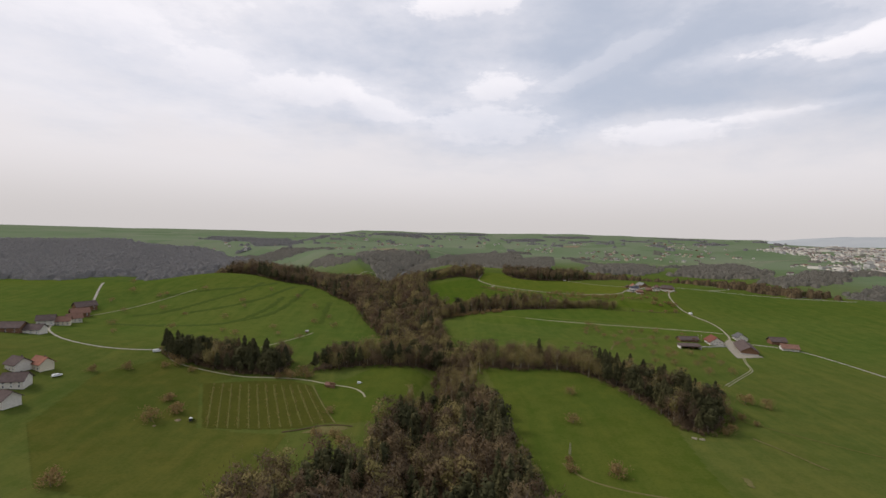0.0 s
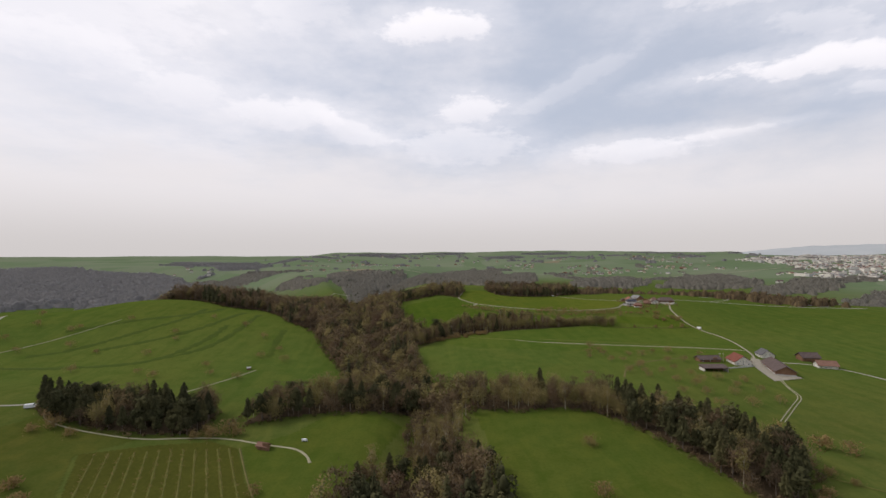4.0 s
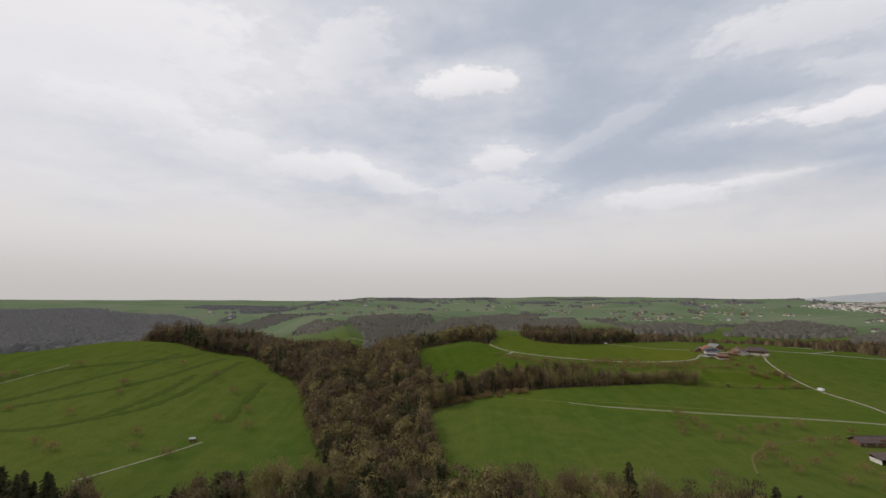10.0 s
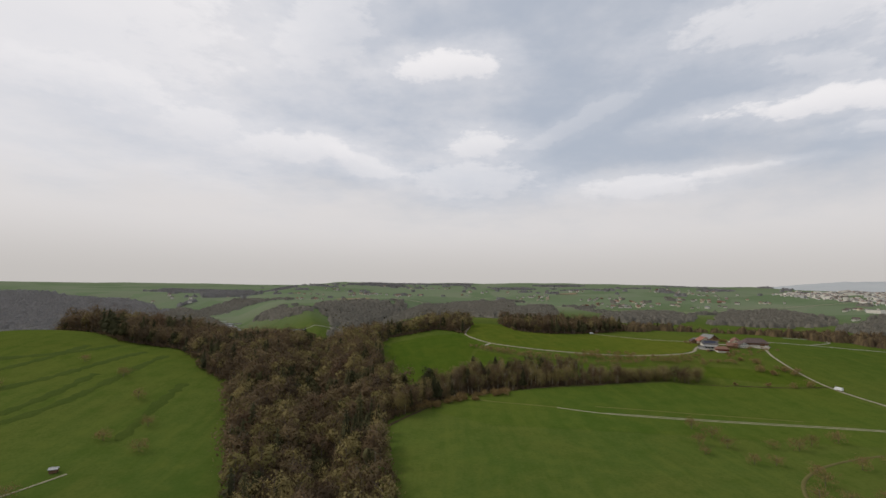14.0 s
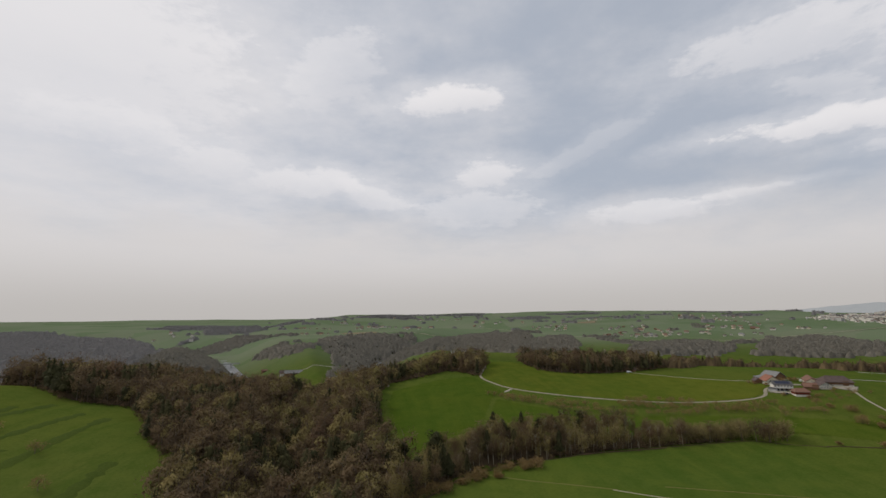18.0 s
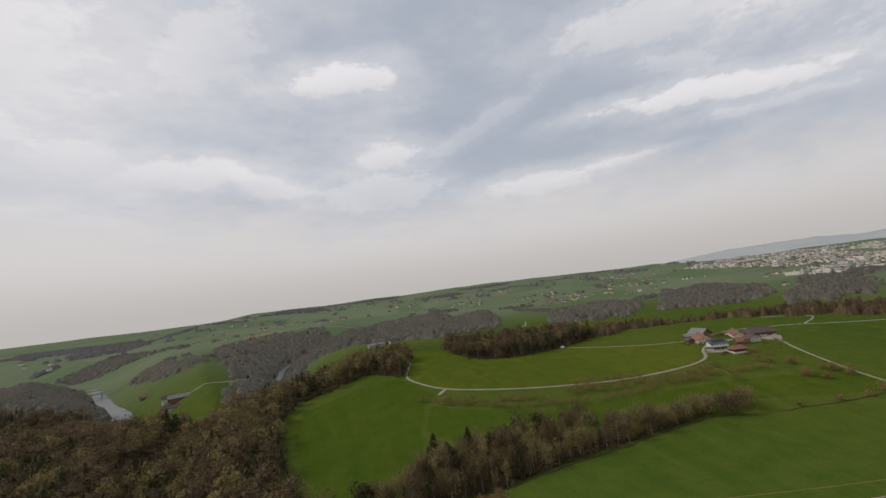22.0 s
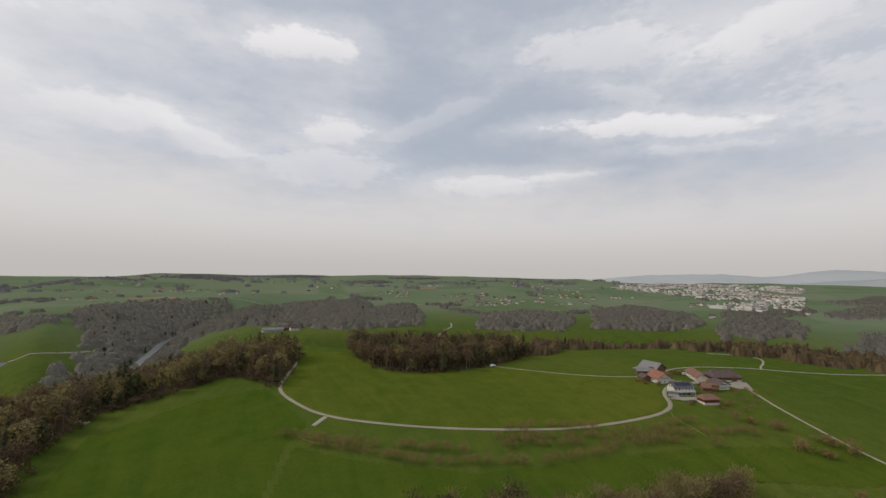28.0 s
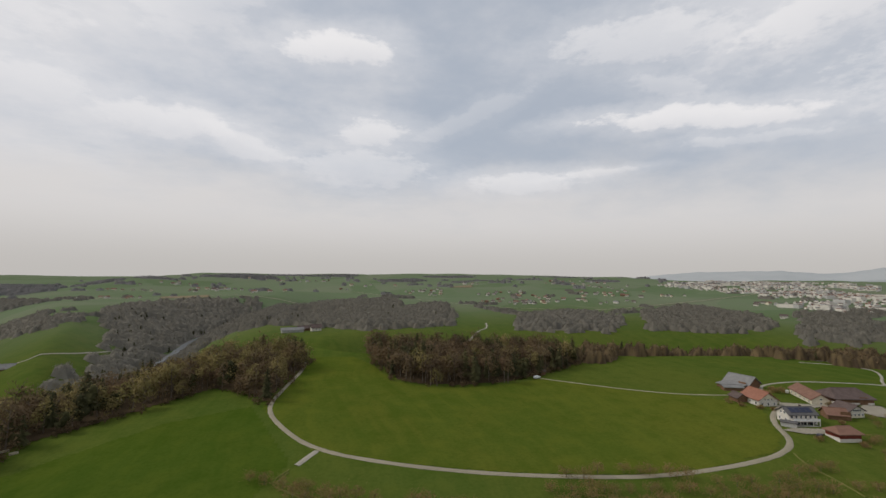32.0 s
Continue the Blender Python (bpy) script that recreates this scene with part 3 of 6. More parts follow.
road("road_farm_east", [(268, 396), (292, 390), (300, 386), (313, 374), (320, 340), (322, 300), (330, 240)], 1.50, GRAVEL, "pale gravel lane past outlying barns")
road("road_west", [(-326, 390), (-318, 353), (-283, 320), (-253, 307), (-224, 305), (-196, 317)], 1.70, GRAVEL, "pale gravel lane along a meadow")
road("road_west_upper", [(-326, 392), (-310, 423), (-289, 458), (-272, 490)], 0.8, TRACK, "gravel track up a hill")
road("road_hamlet", [(-560, 640), (-439, 559), (-396, 519), (-352, 447), (-330, 412), (-326, 390)], 2.04, GRAVEL, "winding lane through a hamlet")
road("track_hut", [(-113, 388), (-121, 375), (-131, 360), (-141, 344)], 1.0, TRACK, "narrow track to a field shed")
road("track_red_hut", [(-83, 285), (-74, 281.5), (-64, 278), (-54, 275), (-47, 268), (-44, 261)], 1.3, TRACK, "gravel track past a small shed")
road("track_belt", [(-196, 316), (-186, 299), (-170, 291), (-150, 287), (-129, 284), (-112, 287), (-96, 288), (-83, 285)], 1.2, TRACK, "gravel track along the edge of a belt of trees")
road("path_east", [(53, 182), (57, 170), (67, 162), (80, 156), (100, 150), (120, 142)], 1.2, DRY_GRASS, "pale worn field path")

road("path_orchard", [(213, 405), (189, 398), (169, 389), (150, 375), (138, 352)], 1.3, DRY_GRASS, "curved worn grass path between fruit trees")
road("wheel_track", [(112, 466), (137, 461), (160, 456), (185, 452), (215, 447)], 0.55, PALE_GRASS, "faint wheel mark on a meadow")
road("wheel_track", [(28, 489), (53, 476), (74, 470), (92, 464)], 0.6, PALE_GRASS, "faint wheel mark on a meadow")
for k in (0.0, 1.6):
    road("orchard_ruts", [(66, 604 - k), (60 + k, 597), (70, 590 - k), (84, 583 - k), (98, 576 - k), (112, 571 - k)], 0.45, PALE_GRASS, "wheel rut curving through an orchard")
road("garden_path", [(233, 576), (229, 569), (230, 562), (229, 553)], 0.6, PALE_GRASS, "worn grass path below a lane")
# ---- trees ----
def tube(a, b, ra, rb, sides=5):
    """A tapered round piece from a to b."""
    a, b = np.array(a, float), np.array(b, float)
    w = (b - a) / np.linalg.norm(b - a)
    u = np.cross(w, (0.3, 1, 0.1))
    u /= np.linalg.norm(u)
    v = np.cross(w, u)
    k = np.arange(sides) * 2 * np.pi / sides
    ring = np.cos(k)[:, None] * u + np.sin(k)[:, None] * v
    V = np.vstack([a + ra * ring, b + rb * ring])
    i = np.arange(sides)
    j = (i + 1) % sides
    return V, np.vstack([np.c_[i, j, j + sides], np.c_[i, j + sides, i + sides]])


def merge(parts):
    V, Fs, k = [], [], 0
    for v, f in parts:
        V.append(v)
        Fs.append(np.asarray(f) + k)
        k += len(v)
    return np.vstack(V), np.vstack(Fs)


def spruce_crown(rng, H, R, whorls=11, blades=7, base=0.12):
    """Close, ragged tiers of drooping boughs round a dark core; the outline is uneven, the top blunt."""
    V, Fs = [], []
    bulge = rng.uniform(0.55, 0.85)
    for w in range(whorls):
        f = (w + rng.uniform(0.0, 0.9)) / whorls
        z = H * (base + (1 - base) * f)
        r = R * ((1 - f) ** bulge * min(1.0, 0.5 + 2.4 * f) * rng.uniform(0.6, 1.15)) + 0.45
        turn = rng.uniform(0, 6.3)
        for k in range(blades):
            a = turn + k * 2 * np.pi / blades + rng.uniform(-0.4, 0.4)
            rr = r * rng.uniform(0.55, 1.25)
            da = rng.uniform(0.6, 1.2) * np.pi / blades
            dz = -rr * rng.uniform(0.05, 0.65)
            q = rng.uniform(0.5, 0.75)
            p = len(V)
            V += [(0, 0, z + 0.4 * rr),
                  (q * rr * math.cos(a - da), q * rr * math.sin(a - da), z + 0.7 * dz),
                  (rr * math.cos(a), rr * math.sin(a), z + dz + rng.uniform(0, 0.25) * rr),
                  (q * rr * math.cos(a + da), q * rr * math.sin(a + da), z + 0.7 * dz)]
            Fs += [(p, p + 1, p + 2), (p, p + 2, p + 3)]
    core = tube((0, 0, H * base), (0, 0, H * 0.97), R * 0.42, 0.12, 6)
    return merge([(np.array(V), np.array(Fs)), core])


def pine_crown(rng, H, R, n=420):
    """A rounded dark conifer: a dense lumpy crown that starts high on the trunk."""
    lumps = [blob(rng, (0.25 * R * math.cos(a), 0.25 * R * math.sin(a), H * f), R * w, H * 0.17) for a, f, w in ((0.3, 0.42, 0.5), (2.6, 0.6, 0.52), (4.4, 0.76, 0.38))]
    return merge(lumps + [clump_crown(rng, H * 1.04, R, n, 0.24, 0.85 if n < 400 else 0.6, 12, 0.5)])


def bare_frame(rng, H, R, limbs=6, first=0.35):
    """Trunk and main limbs of a leafless tree, and the limbs' tips."""
    lean = rng.uniform(-0.04, 0.04, 2) * H
    top = np.array([lean[0], lean[1], 0.78 * H])
    parts = [tube((0, 0, -0.6), top, 0.014 * H + 0.06, 0.05, 6)]
    tips = []
    for k in range(limbs):
        f = first + (0.74 - first) * k / max(1, limbs - 1)
        a = k * 2.4 + rng.uniform(-0.4, 0.4)
        s = top * f / 0.78 * np.array([1, 1, 1])
        s[2] = f * H
        e = s + np.array([math.cos(a) * R * 0.7, math.sin(a) * R * 0.7, H * rng.uniform(0.12, 0.24)])
        parts.append(tube(s, e, 0.008 * H, 0.03, 4))
        tips.append(e)
    return merge(parts), tips


def bare_crown(rng, H, R, n=160, low=0.3, size=1.5, wide=0.16):
    """Many thin sprays of twigs that spread up and outwards, in uneven clumps with gaps."""
    c = rng.normal(size=(9, 3)) * (0.42 * R, 0.42 * R, 0.16 * H) + (0, 0, H * (0.5 + low / 2))
    P = c[rng.integers(0, 9, n)] + rng.normal(size=(n, 3)) * (0.36 * R, 0.36 * R, 0.13 * H)
    P[:, 2] = np.clip(P[:, 2], H * low, H * 0.97)
    way = P - (0, 0, H * 0.35)
    way /= np.linalg.norm(way, axis=1)[:, None]
    way = way + rng.normal(size=(n, 3)) * 0.45 + (0, 0, 0.35)
    way /= np.linalg.norm(way, axis=1)[:, None]
    side = np.cross(way, rng.normal(size=(n, 3)))
    side /= np.linalg.norm(side, axis=1)[:, None]
    L = size * rng.uniform(0.6, 1.4, n)[:, None]
    V = np.stack([P - side * L * wide, P + side * L * wide, P + way * L], 1).reshape(-1, 3)
    return V, np.arange(3 * n).reshape(-1, 3)


def clump_crown(rng, H, R, n=240, low=0.1, size=0.9, clumps=8, droop=0.4):
    """A full crown of several rounded clumps, each a skin of small ragged sprays."""
    a = rng.uniform(0, 6.3, clumps)
    r = R * np.sqrt(rng.uniform(0.02, 0.45, clumps))
    c = np.c_[r * np.cos(a), r * np.sin(a), H * (low + (0.8 - low) * (np.arange(clumps) + 0.7) / clumps)]
    k = rng.integers(0, clumps, n)
    d = rng.normal(size=(n, 3)) + (0, 0, droop)
    d /= np.linalg.norm(d, axis=1)[:, None]
    P = c[k] + d * (rng.uniform(0.36, 0.6, n)[:, None] * (R, R, R * 0.95))
    nrm = d + rng.normal(size=(n, 3)) * 0.38
    nrm /= np.linalg.norm(nrm, axis=1)[:, None]
    u = np.cross(nrm, rng.normal(size=(n, 3)))
    u /= np.linalg.norm(u, axis=1)[:, None]
    v = np.cross(nrm, u)
    L = size * rng.uniform(0.55, 1.45, n)[:, None]
    V = np.stack([P - u * L * 0.5 - v * L * 0.32, P + u * L * 0.5 - v * L * 0.32, P + v * L * 0.85 + u * L * rng.uniform(-0.4, 0.4, n)[:, None]], 1).reshape(-1, 3)
    return V, np.arange(3 * n).reshape(-1, 3)


def blob(rng, c, rx, rz):
    """A small uneven lump."""
    V = [(0, 0, rz)]
    for k, f in enumerate((0.62, 0.0, -0.62)):
        q = np.arange(7) * 2 * np.pi / 7 + k * 0.4
        w = math.sqrt(1 - f * f) * rx * rng.uniform(0.72, 1.2, 7)
        V += list(zip(w * np.cos(q), w * np.sin(q), rz * (f + rng.uniform(-0.16, 0.16, 7))))
    V.append((0, 0, -rz))
    Fs = [(0, 1 + i, 1 + (i + 1) % 7) for i in range(7)] + [(22, 15 + (i + 1) % 7, 15 + i) for i in range(7)]
    for k in (1, 8):
        for i in range(7):
            a, b = k + i, k + (i + 1) % 7
            Fs += [(a, a + 7, b + 7), (a, b + 7, b)]
    return np.array(V) + c, np.array(Fs)


def in_shape(x, y, shape):
    """Which points of the plan lie inside a closed outline."""
    inside = np.zeros(len(x), bool)
    for (ax, ay), (bx, by) in zip(shape, shape[1:] + shape[:1]):
        cross = (ay > y) != (by > y)
        inside ^= cross & (x < (bx - ax) * (y - ay) / (by - ay + 1e-9) + ax)
    return inside


def scatter(shape, gap, seed):
    """Plan points inside an outline, about a gap apart, unevenly."""
    rng = np.random.default_rng(seed)
    s = np.array(shape, float)
    gx, gy = np.meshgrid(np.arange(s[:, 0].min(), s[:, 0].max(), gap), np.arange(s[:, 1].min(), s[:, 1].max(), gap))
    x = gx.ravel() + rng.uniform(-0.48, 0.48, gx.size) * gap
    y = gy.ravel() + rng.uniform(-0.48, 0.48, gx.size) * gap
    k = in_shape(x, y, shape)
    return np.c_[x[k], y[k]]


def stuff(name, pieces, mat, label, category="trees", soft=False):
    """One object of many trees: pieces are (vertices, faces, place, turn, size, tint)."""
    V, Fs, tint, k = [], [], [], 0
    for v, f, p, a, s, t in pieces:
        c, q = math.cos(a) * s, math.sin(a) * s
        V.append(np.c_[v[:, 0] * c - v[:, 1] * q + p[0], v[:, 0] * q + v[:, 1] * c + p[1], v[:, 2] * s + p[2]])
        Fs.append(f + k)
        tint.append(np.full(len(v), t) if np.isscalar(t) else t)
        k += len(v)
    if not V:
        return None
    V, Fs = np.vstack(V), np.vstack(Fs)
    me = bpy.data.meshes.new(name)
    me.vertices.add(len(V))
    me.vertices.foreach_set("co", V.astype(np.float32).ravel())
    me.loops.add(3 * len(Fs))
    me.loops.foreach_set("vertex_index", Fs.astype(np.int32).ravel())
    me.polygons.add(len(Fs))
    me.polygons.foreach_set("loop_start", np.arange(0, 3 * len(Fs), 3, dtype=np.int32))
    me.update(calc_edges=True)
    at = me.attributes.new("tint", "FLOAT", "POINT")
    at.data.foreach_set("value", np.concatenate(tint).astype(np.float32))
    me.materials.append(mat)
    if soft:                                             # sprays shade like one rounded crown
        N = []
        for v, f, p, a, s, t in pieces:
            w = v - (0, 0, v[:, 2].max() * 0.3)
            w = w / np.linalg.norm(w, axis=1)[:, None]
            N.append(np.c_[w[:, 0] * math.cos(a) - w[:, 1] * math.sin(a), w[:, 0] * math.sin(a) + w[:, 1] * math.cos(a), w[:, 2]])
        me.polygons.foreach_set("use_smooth", np.ones(len(me.polygons), bool))
        me.normals_split_custom_set_from_vertices(np.vstack(N))
    return tagged(new(name, me), label, category, kind="stuff")


rng = np.random.default_rng(5)
SPRUCES = [spruce_crown(rng, h, r, 14, 8) for h, r in ((14.5, 3.5), (16, 3.6), (13, 3.3), (15, 3.2))] + [pine_crown(rng, h, r, 200) for h, r in ((12.5, 3.6), (14, 3.9))]
BARES = [merge([bare_crown(rng, h, r, 70, l, 1.1, 0.08), clump_crown(rng, h * 0.92, r * 1.12, 280, l, 0.64, 6, 0.8)]) for h, r, l in ((14, 4.4, 0.3), (12.5, 4.8, 0.25), (15.5, 4.0, 0.4), (11, 4.2, 0.2), (14.5, 5.0, 0.3), (13, 3.8, 0.42))]
FRAMES = [bare_frame(rng, h, r)[0] for h, r in ((14, 4.4), (12.5, 4.8), (15.5, 4.0), (11, 4.2), (14.5, 5.0), (13, 3.8))]
SCRUB = [merge([bare_crown(rng, h, r, 26, 0.05, 0.8, 0.09), clump_crown(rng, h, r, 70, 0.05, 0.45, 5, 0.6)]) for h, r in ((2.6, 1.9), (3.4, 2.1), (2.0, 1.7), (4.2, 2.0))]

# outlines of the woods in the plan: name, outline, gap between trees, share of spruces, share of budding trees
WOODS = [
    ("gully_wood", [(-72, 140), (-72, 166), (-50, 172), (-53, 184), (-31, 184), (-31, 216), (-25, 236), (-19, 250), (-6, 257), (-1, 262), (-3, 278), (-3, 306), (30, 303), (23, 285), (22, 265), (33, 250), (33, 205), (38, 178), (38, 140), (48, 110), (-66, 100)], 5.2, 0.33, 0.14),
    ("west_belt", [(-200, 318), (-188, 300), (-156, 291), (-129, 287), (-106, 291), (-106, 318), (-130, 322), (-165, 325)], 4.8, 0.85, 0.0),
    ("middle_belt", [(-92, 299), (-70, 307), (-47, 311), (-20, 310), (4, 321), (0, 345), (-40, 340), (-85, 325)], 5.0, 0.35, 0.3),
    ("east_belt", [(33, 303), (58, 298), (79, 300), (95, 293), (103, 280), (110, 265), (115, 247), (118, 231), (120, 214), (127, 207), (136, 210), (152, 226), (156, 240), (148, 262), (132, 290), (105, 312), (70, 325), (30, 330)], 5.0, 0.3, 0.15),
    ("valley_wood", [(0, 322), (34, 305), (32, 330), (10, 345), (8, 363), (2, 394), (-3, 440), (8, 455), (4, 500), (-12, 530), (-20, 580), (-24, 610), (-20, 645), (6, 668), (26, 690), (38, 684),
                     (54, 660), (62, 700), (72, 745), (50, 775), (0, 760), (-28, 730), (-60, 700), (-110, 690), (-150, 700), (-205, 790), (-290, 940), (-420, 990), (-560, 930), (-500, 810), (-400, 690),
                     (-318, 640), (-292, 608), (-264, 590), (-236, 574), (-206, 556), (-168, 556), (-142, 532), (-124, 504), (-106, 492), (-90, 470), (-72, 425), (-62, 404), (-44, 360), (-30, 335)], 5.8, 0.2, 0.16),
    ("brook_row", [(0, 443), (18, 468), (41, 494), (60, 500), (92, 506), (140, 513), (170, 518), (168, 528), (140, 527), (90, 529), (50, 526), (15, 494)], 4.0, 0.22, 0.2),
    ("orchard_wood", [(112, 800), (108, 728), (113, 688), (128, 676), (145, 674), (171, 677), (192, 687), (208, 696), (241, 715), (238, 745), (170, 770), (140, 830)], 5.4, 0.25, 0.1),
]


def wood_floor(name, shape, cell=2.2, mat=LITTER):
    """Leaf litter laid over the ground inside an outline."""
    s = np.array(shape, float)
    gx, gy = np.arange(s[:, 0].min() - cell, s[:, 0].max() + cell, cell), np.arange(s[:, 1].min() - cell, s[:, 1].max() + cell, cell)
    X, Y = np.meshgrid(gx, gy)
    w, h = len(gx), len(gy)
    i = (np.arange(h - 1)[:, None] * w + np.arange(w - 1)).ravel()
    q = np.stack([i, i + 1, i + w + 1, i + w], -1)
    x, y = X.ravel(), Y.ravel()
    mx, my = x[q].mean(1), y[q].mean(1)
    inside = in_shape(mx, my, shape)
    for dx, dy in ((2.6, 0), (-2.6, 0), (0, 2.6), (0, -2.6)):
        inside &= in_shape(mx + dx, my + dy, shape)
    q = q[inside]
    used, q = np.unique(q, return_inverse=True)
    V = np.c_[x, y, lay(x, y) + 0.2][used]
    return tagged(new(name, mesh_of(name, V, q.reshape(-1, 4), mat, True)), "brown leaf litter under the trees", "ground", kind="structure")


def plant(name, x, y, s, a, trunk, crown, label, category, group=""):
    """One tree or bush as a thing with a trunk and a crown, on shared meshes."""
    ob = new(name)
    ob.matrix_world = Matrix.Translation((x, y, ground_z(x, y))) @ Matrix.Rotation(a, 4, "Z") @ Matrix.Diagonal((s, s, s, 1))
    for part_name, me in (("trunk", trunk), ("crown", crown)):
        p = new(part_name, me)
        p.parent = ob
    return tagged(ob, label, category, group)


def tree_meshes():
    rng = np.random.default_rng(17)
    sp, br, bi = [], [], []
    for k, (H, R) in enumerate(((15, 3.3), (16.5, 3.5), (13.5, 3.2), (14.5, 4.0), (15.5, 4.3), (13, 3.8))):
        crown = spruce_crown(rng, H, R * (1.0 if k < 3 else 0.85), 28, 13, rng.uniform(0.08, 0.3)) if k < 4 else pine_crown(rng, H, R, 900)
        sp.append((mesh_of("spruce_trunk", *tube((0, 0, -0.8), (0, 0, H * 0.9), 0.32, 0.05, 7), BARK), mesh_of("spruce_crown", *crown, NEEDLES)))
    for k, (H, R, low) in enumerate(((13.5, 4.2, 0.3), (12, 4.5, 0.22), (15, 3.9, 0.38), (11, 4.2, 0.2), (14, 4.7, 0.3), (13, 3.7, 0.35))):
        br.append((mesh_of("bare_trunk", *bare_frame(rng, H, R, 9)[0], BARK), mesh_of("bare_crown", *merge([bare_crown(rng, H, R, 380, low, 1.1, 0.10), clump_crown(rng, H * 0.95, R, 330, low, 0.55, 9)]), WILLOW_TWIGS if k == 3 else BUDS if k == 4 else TWIGS)))
    for H, R, low in ((14, 2.6, 0.4), (16, 2.4, 0.42), (13, 2.8, 0.38), (15, 3.0, 0.42)):
        bi.append((mesh_of("pale_trunk", *bare_frame(rng, H, R, 7, 0.5)[0], PALE_BARK), mesh_of("slim_crown", *merge([bare_crown(rng, H, R, 240, low, 1.0, 0.10), clump_crown(rng, H, R, 250, low, 0.55)]), BUDS if H in (14, 16) else TWIGS)))
    return sp, br, bi


SPRUCE_SET, BARE_SET, BIRCH_SET = tree_meshes()
SINGLE = {"west_belt": 0.08, "middle_belt": 0.3, "east_belt": 0.12, "brook_row": 0.3}     # woods of single trees: share of slim pale trunks


def plant_woods():
    for k, (name, shape, gap, spruce, bud) in enumerate(WOODS):
        wood_floor(name + "_floor", shape)
        rng = np.random.default_rng(40 + k)
        dark, brown, fresh, wood = [], [], [], []
        for x, y in scatter(shape, gap, k):
            if off_line(np.array([x]), np.array([y]), RIVER)[0] < 20:
                continue
            z, a, s, t = ground_z(x, y), rng.uniform(0, 6.3), rng.uniform(0.65, 1.15), rng.random()
            i = rng.integers(0, 6)
            grove = noise.noise((x / 28, y / 28, k)) * 1.3
            if name in SINGLE or (name == "gully_wood" and y > 240):
                pick = rng.random()
                slim, dark_share = SINGLE.get(name, 0.1), spruce + grove
                if name == "east_belt":                      # bare trees in the middle, dark conifers at the far end
                    dark_share = 0.35 if x < 44 else 0.0 if x < 104 else 0.25 if y < 246 and x < 122 else 0.8
                    slim = 0.3 if x < 90 else 0.1
                    s *= 0.85 if 44 < x < 95 else 1.0
                    i = 4 if 44 < x < 104 and rng.random() < 0.5 else i
                if name == "gully_wood":                     # slim yellowish trees in the neck, conifers south of it
                    dark_share, slim = (0.05, 0.7) if y > 262 else (0.45, 0.2)
                    s *= 0.85
                if name == "brook_row":                      # tall slim trunks with a few conifers behind, then low budding trees
                    dark_share = 0.3 if x < 40 else (0.5 if y > 519 else 0.08) if x < 98 else 0.0
                    slim = 0.1 if x < 34 else 0.75 if x < 125 else 0.3
                    s *= 0.78 if x > 120 else 0.9
                    i = 3 if x > 120 or rng.random() < 0.3 else i
                if name == "west_belt" and y < 294:
                    s *= 0.8
                if pick < dark_share:
                    plant("spruce", x, y, s, a, *SPRUCE_SET[i], "dark green spruce standing in a wood", "tree", "trees of the woods")
                elif rng.random() < slim:
                    plant("slim_tree", x, y, s, a, *BIRCH_SET[i % 4], "slim leafless tree with a pale trunk", "tree", "trees of the woods")
                else:
                    plant("broadleaf_tree", x, y, s, a, *BARE_SET[i], "leafless brown broadleaf tree in early spring", "tree", "trees of the woods")
                continue
            share = (0.6 if x > 10 else 0.25) if name == "gully_wood" else spruce
            if -340 < x < -190 and 575 < y < 690:        # tall dark trees on the knoll
                share, s = 0.45, s * 1.35
            if rng.random() < share + grove:
                dark.append((*SPRUCES[i], (x, y, z), a, s * 0.95, t))
            else:
                s *= 1.12
                (fresh if rng.random() < (bud + 0.3 if name == "valley_wood" and x > -50 - 0.25 * (y - 400) else bud) else brown).append((*BARES[i], (x, y, z), a, s, t))
                wood.append((*FRAMES[i], (x, y, z), a, s, t))
        edge = []
        P = np.array(shape + shape[:1], float)
        for (ax, ay), (bx, by) in zip(P[:-1], P[1:]):
            for f in np.arange(0, 1, 2.4 / (math.hypot(bx - ax, by - ay) + 2.4)):
                x, y = ax + (bx - ax) * f + rng.normal(0, 1.1), ay + (by - ay) * f + rng.normal(0, 1.1)
                if rng.random() < 0.75 and off_line(np.array([x]), np.array([y]), RIVER)[0] > 30:
                    edge.append((*SCRUB[rng.integers(0, 4)], (x, y, ground_z(x, y)), rng.uniform(0, 6.3), rng.uniform(0.5, 1.15), rng.random()))
        stuff(name + "_scrub", edge, TWIGS, "brown leafless scrub along the edge of a wood", "bushes", soft=True)
        stuff(name + "_spruces", dark, NEEDLES, "dense dark green spruces in a mixed wood")
        stuff(name + "_bare_trees", brown, TWIGS, "brown leafless broadleaf crowns in a mixed wood", soft=True)
        stuff(name + "_budding_trees", fresh, BUDS, "yellowish budding broadleaf crowns in a mixed wood", soft=True)
        stuff(name + "_trunks", wood, BARK, "grey brown trunks and limbs of bare trees")


plant_woods()

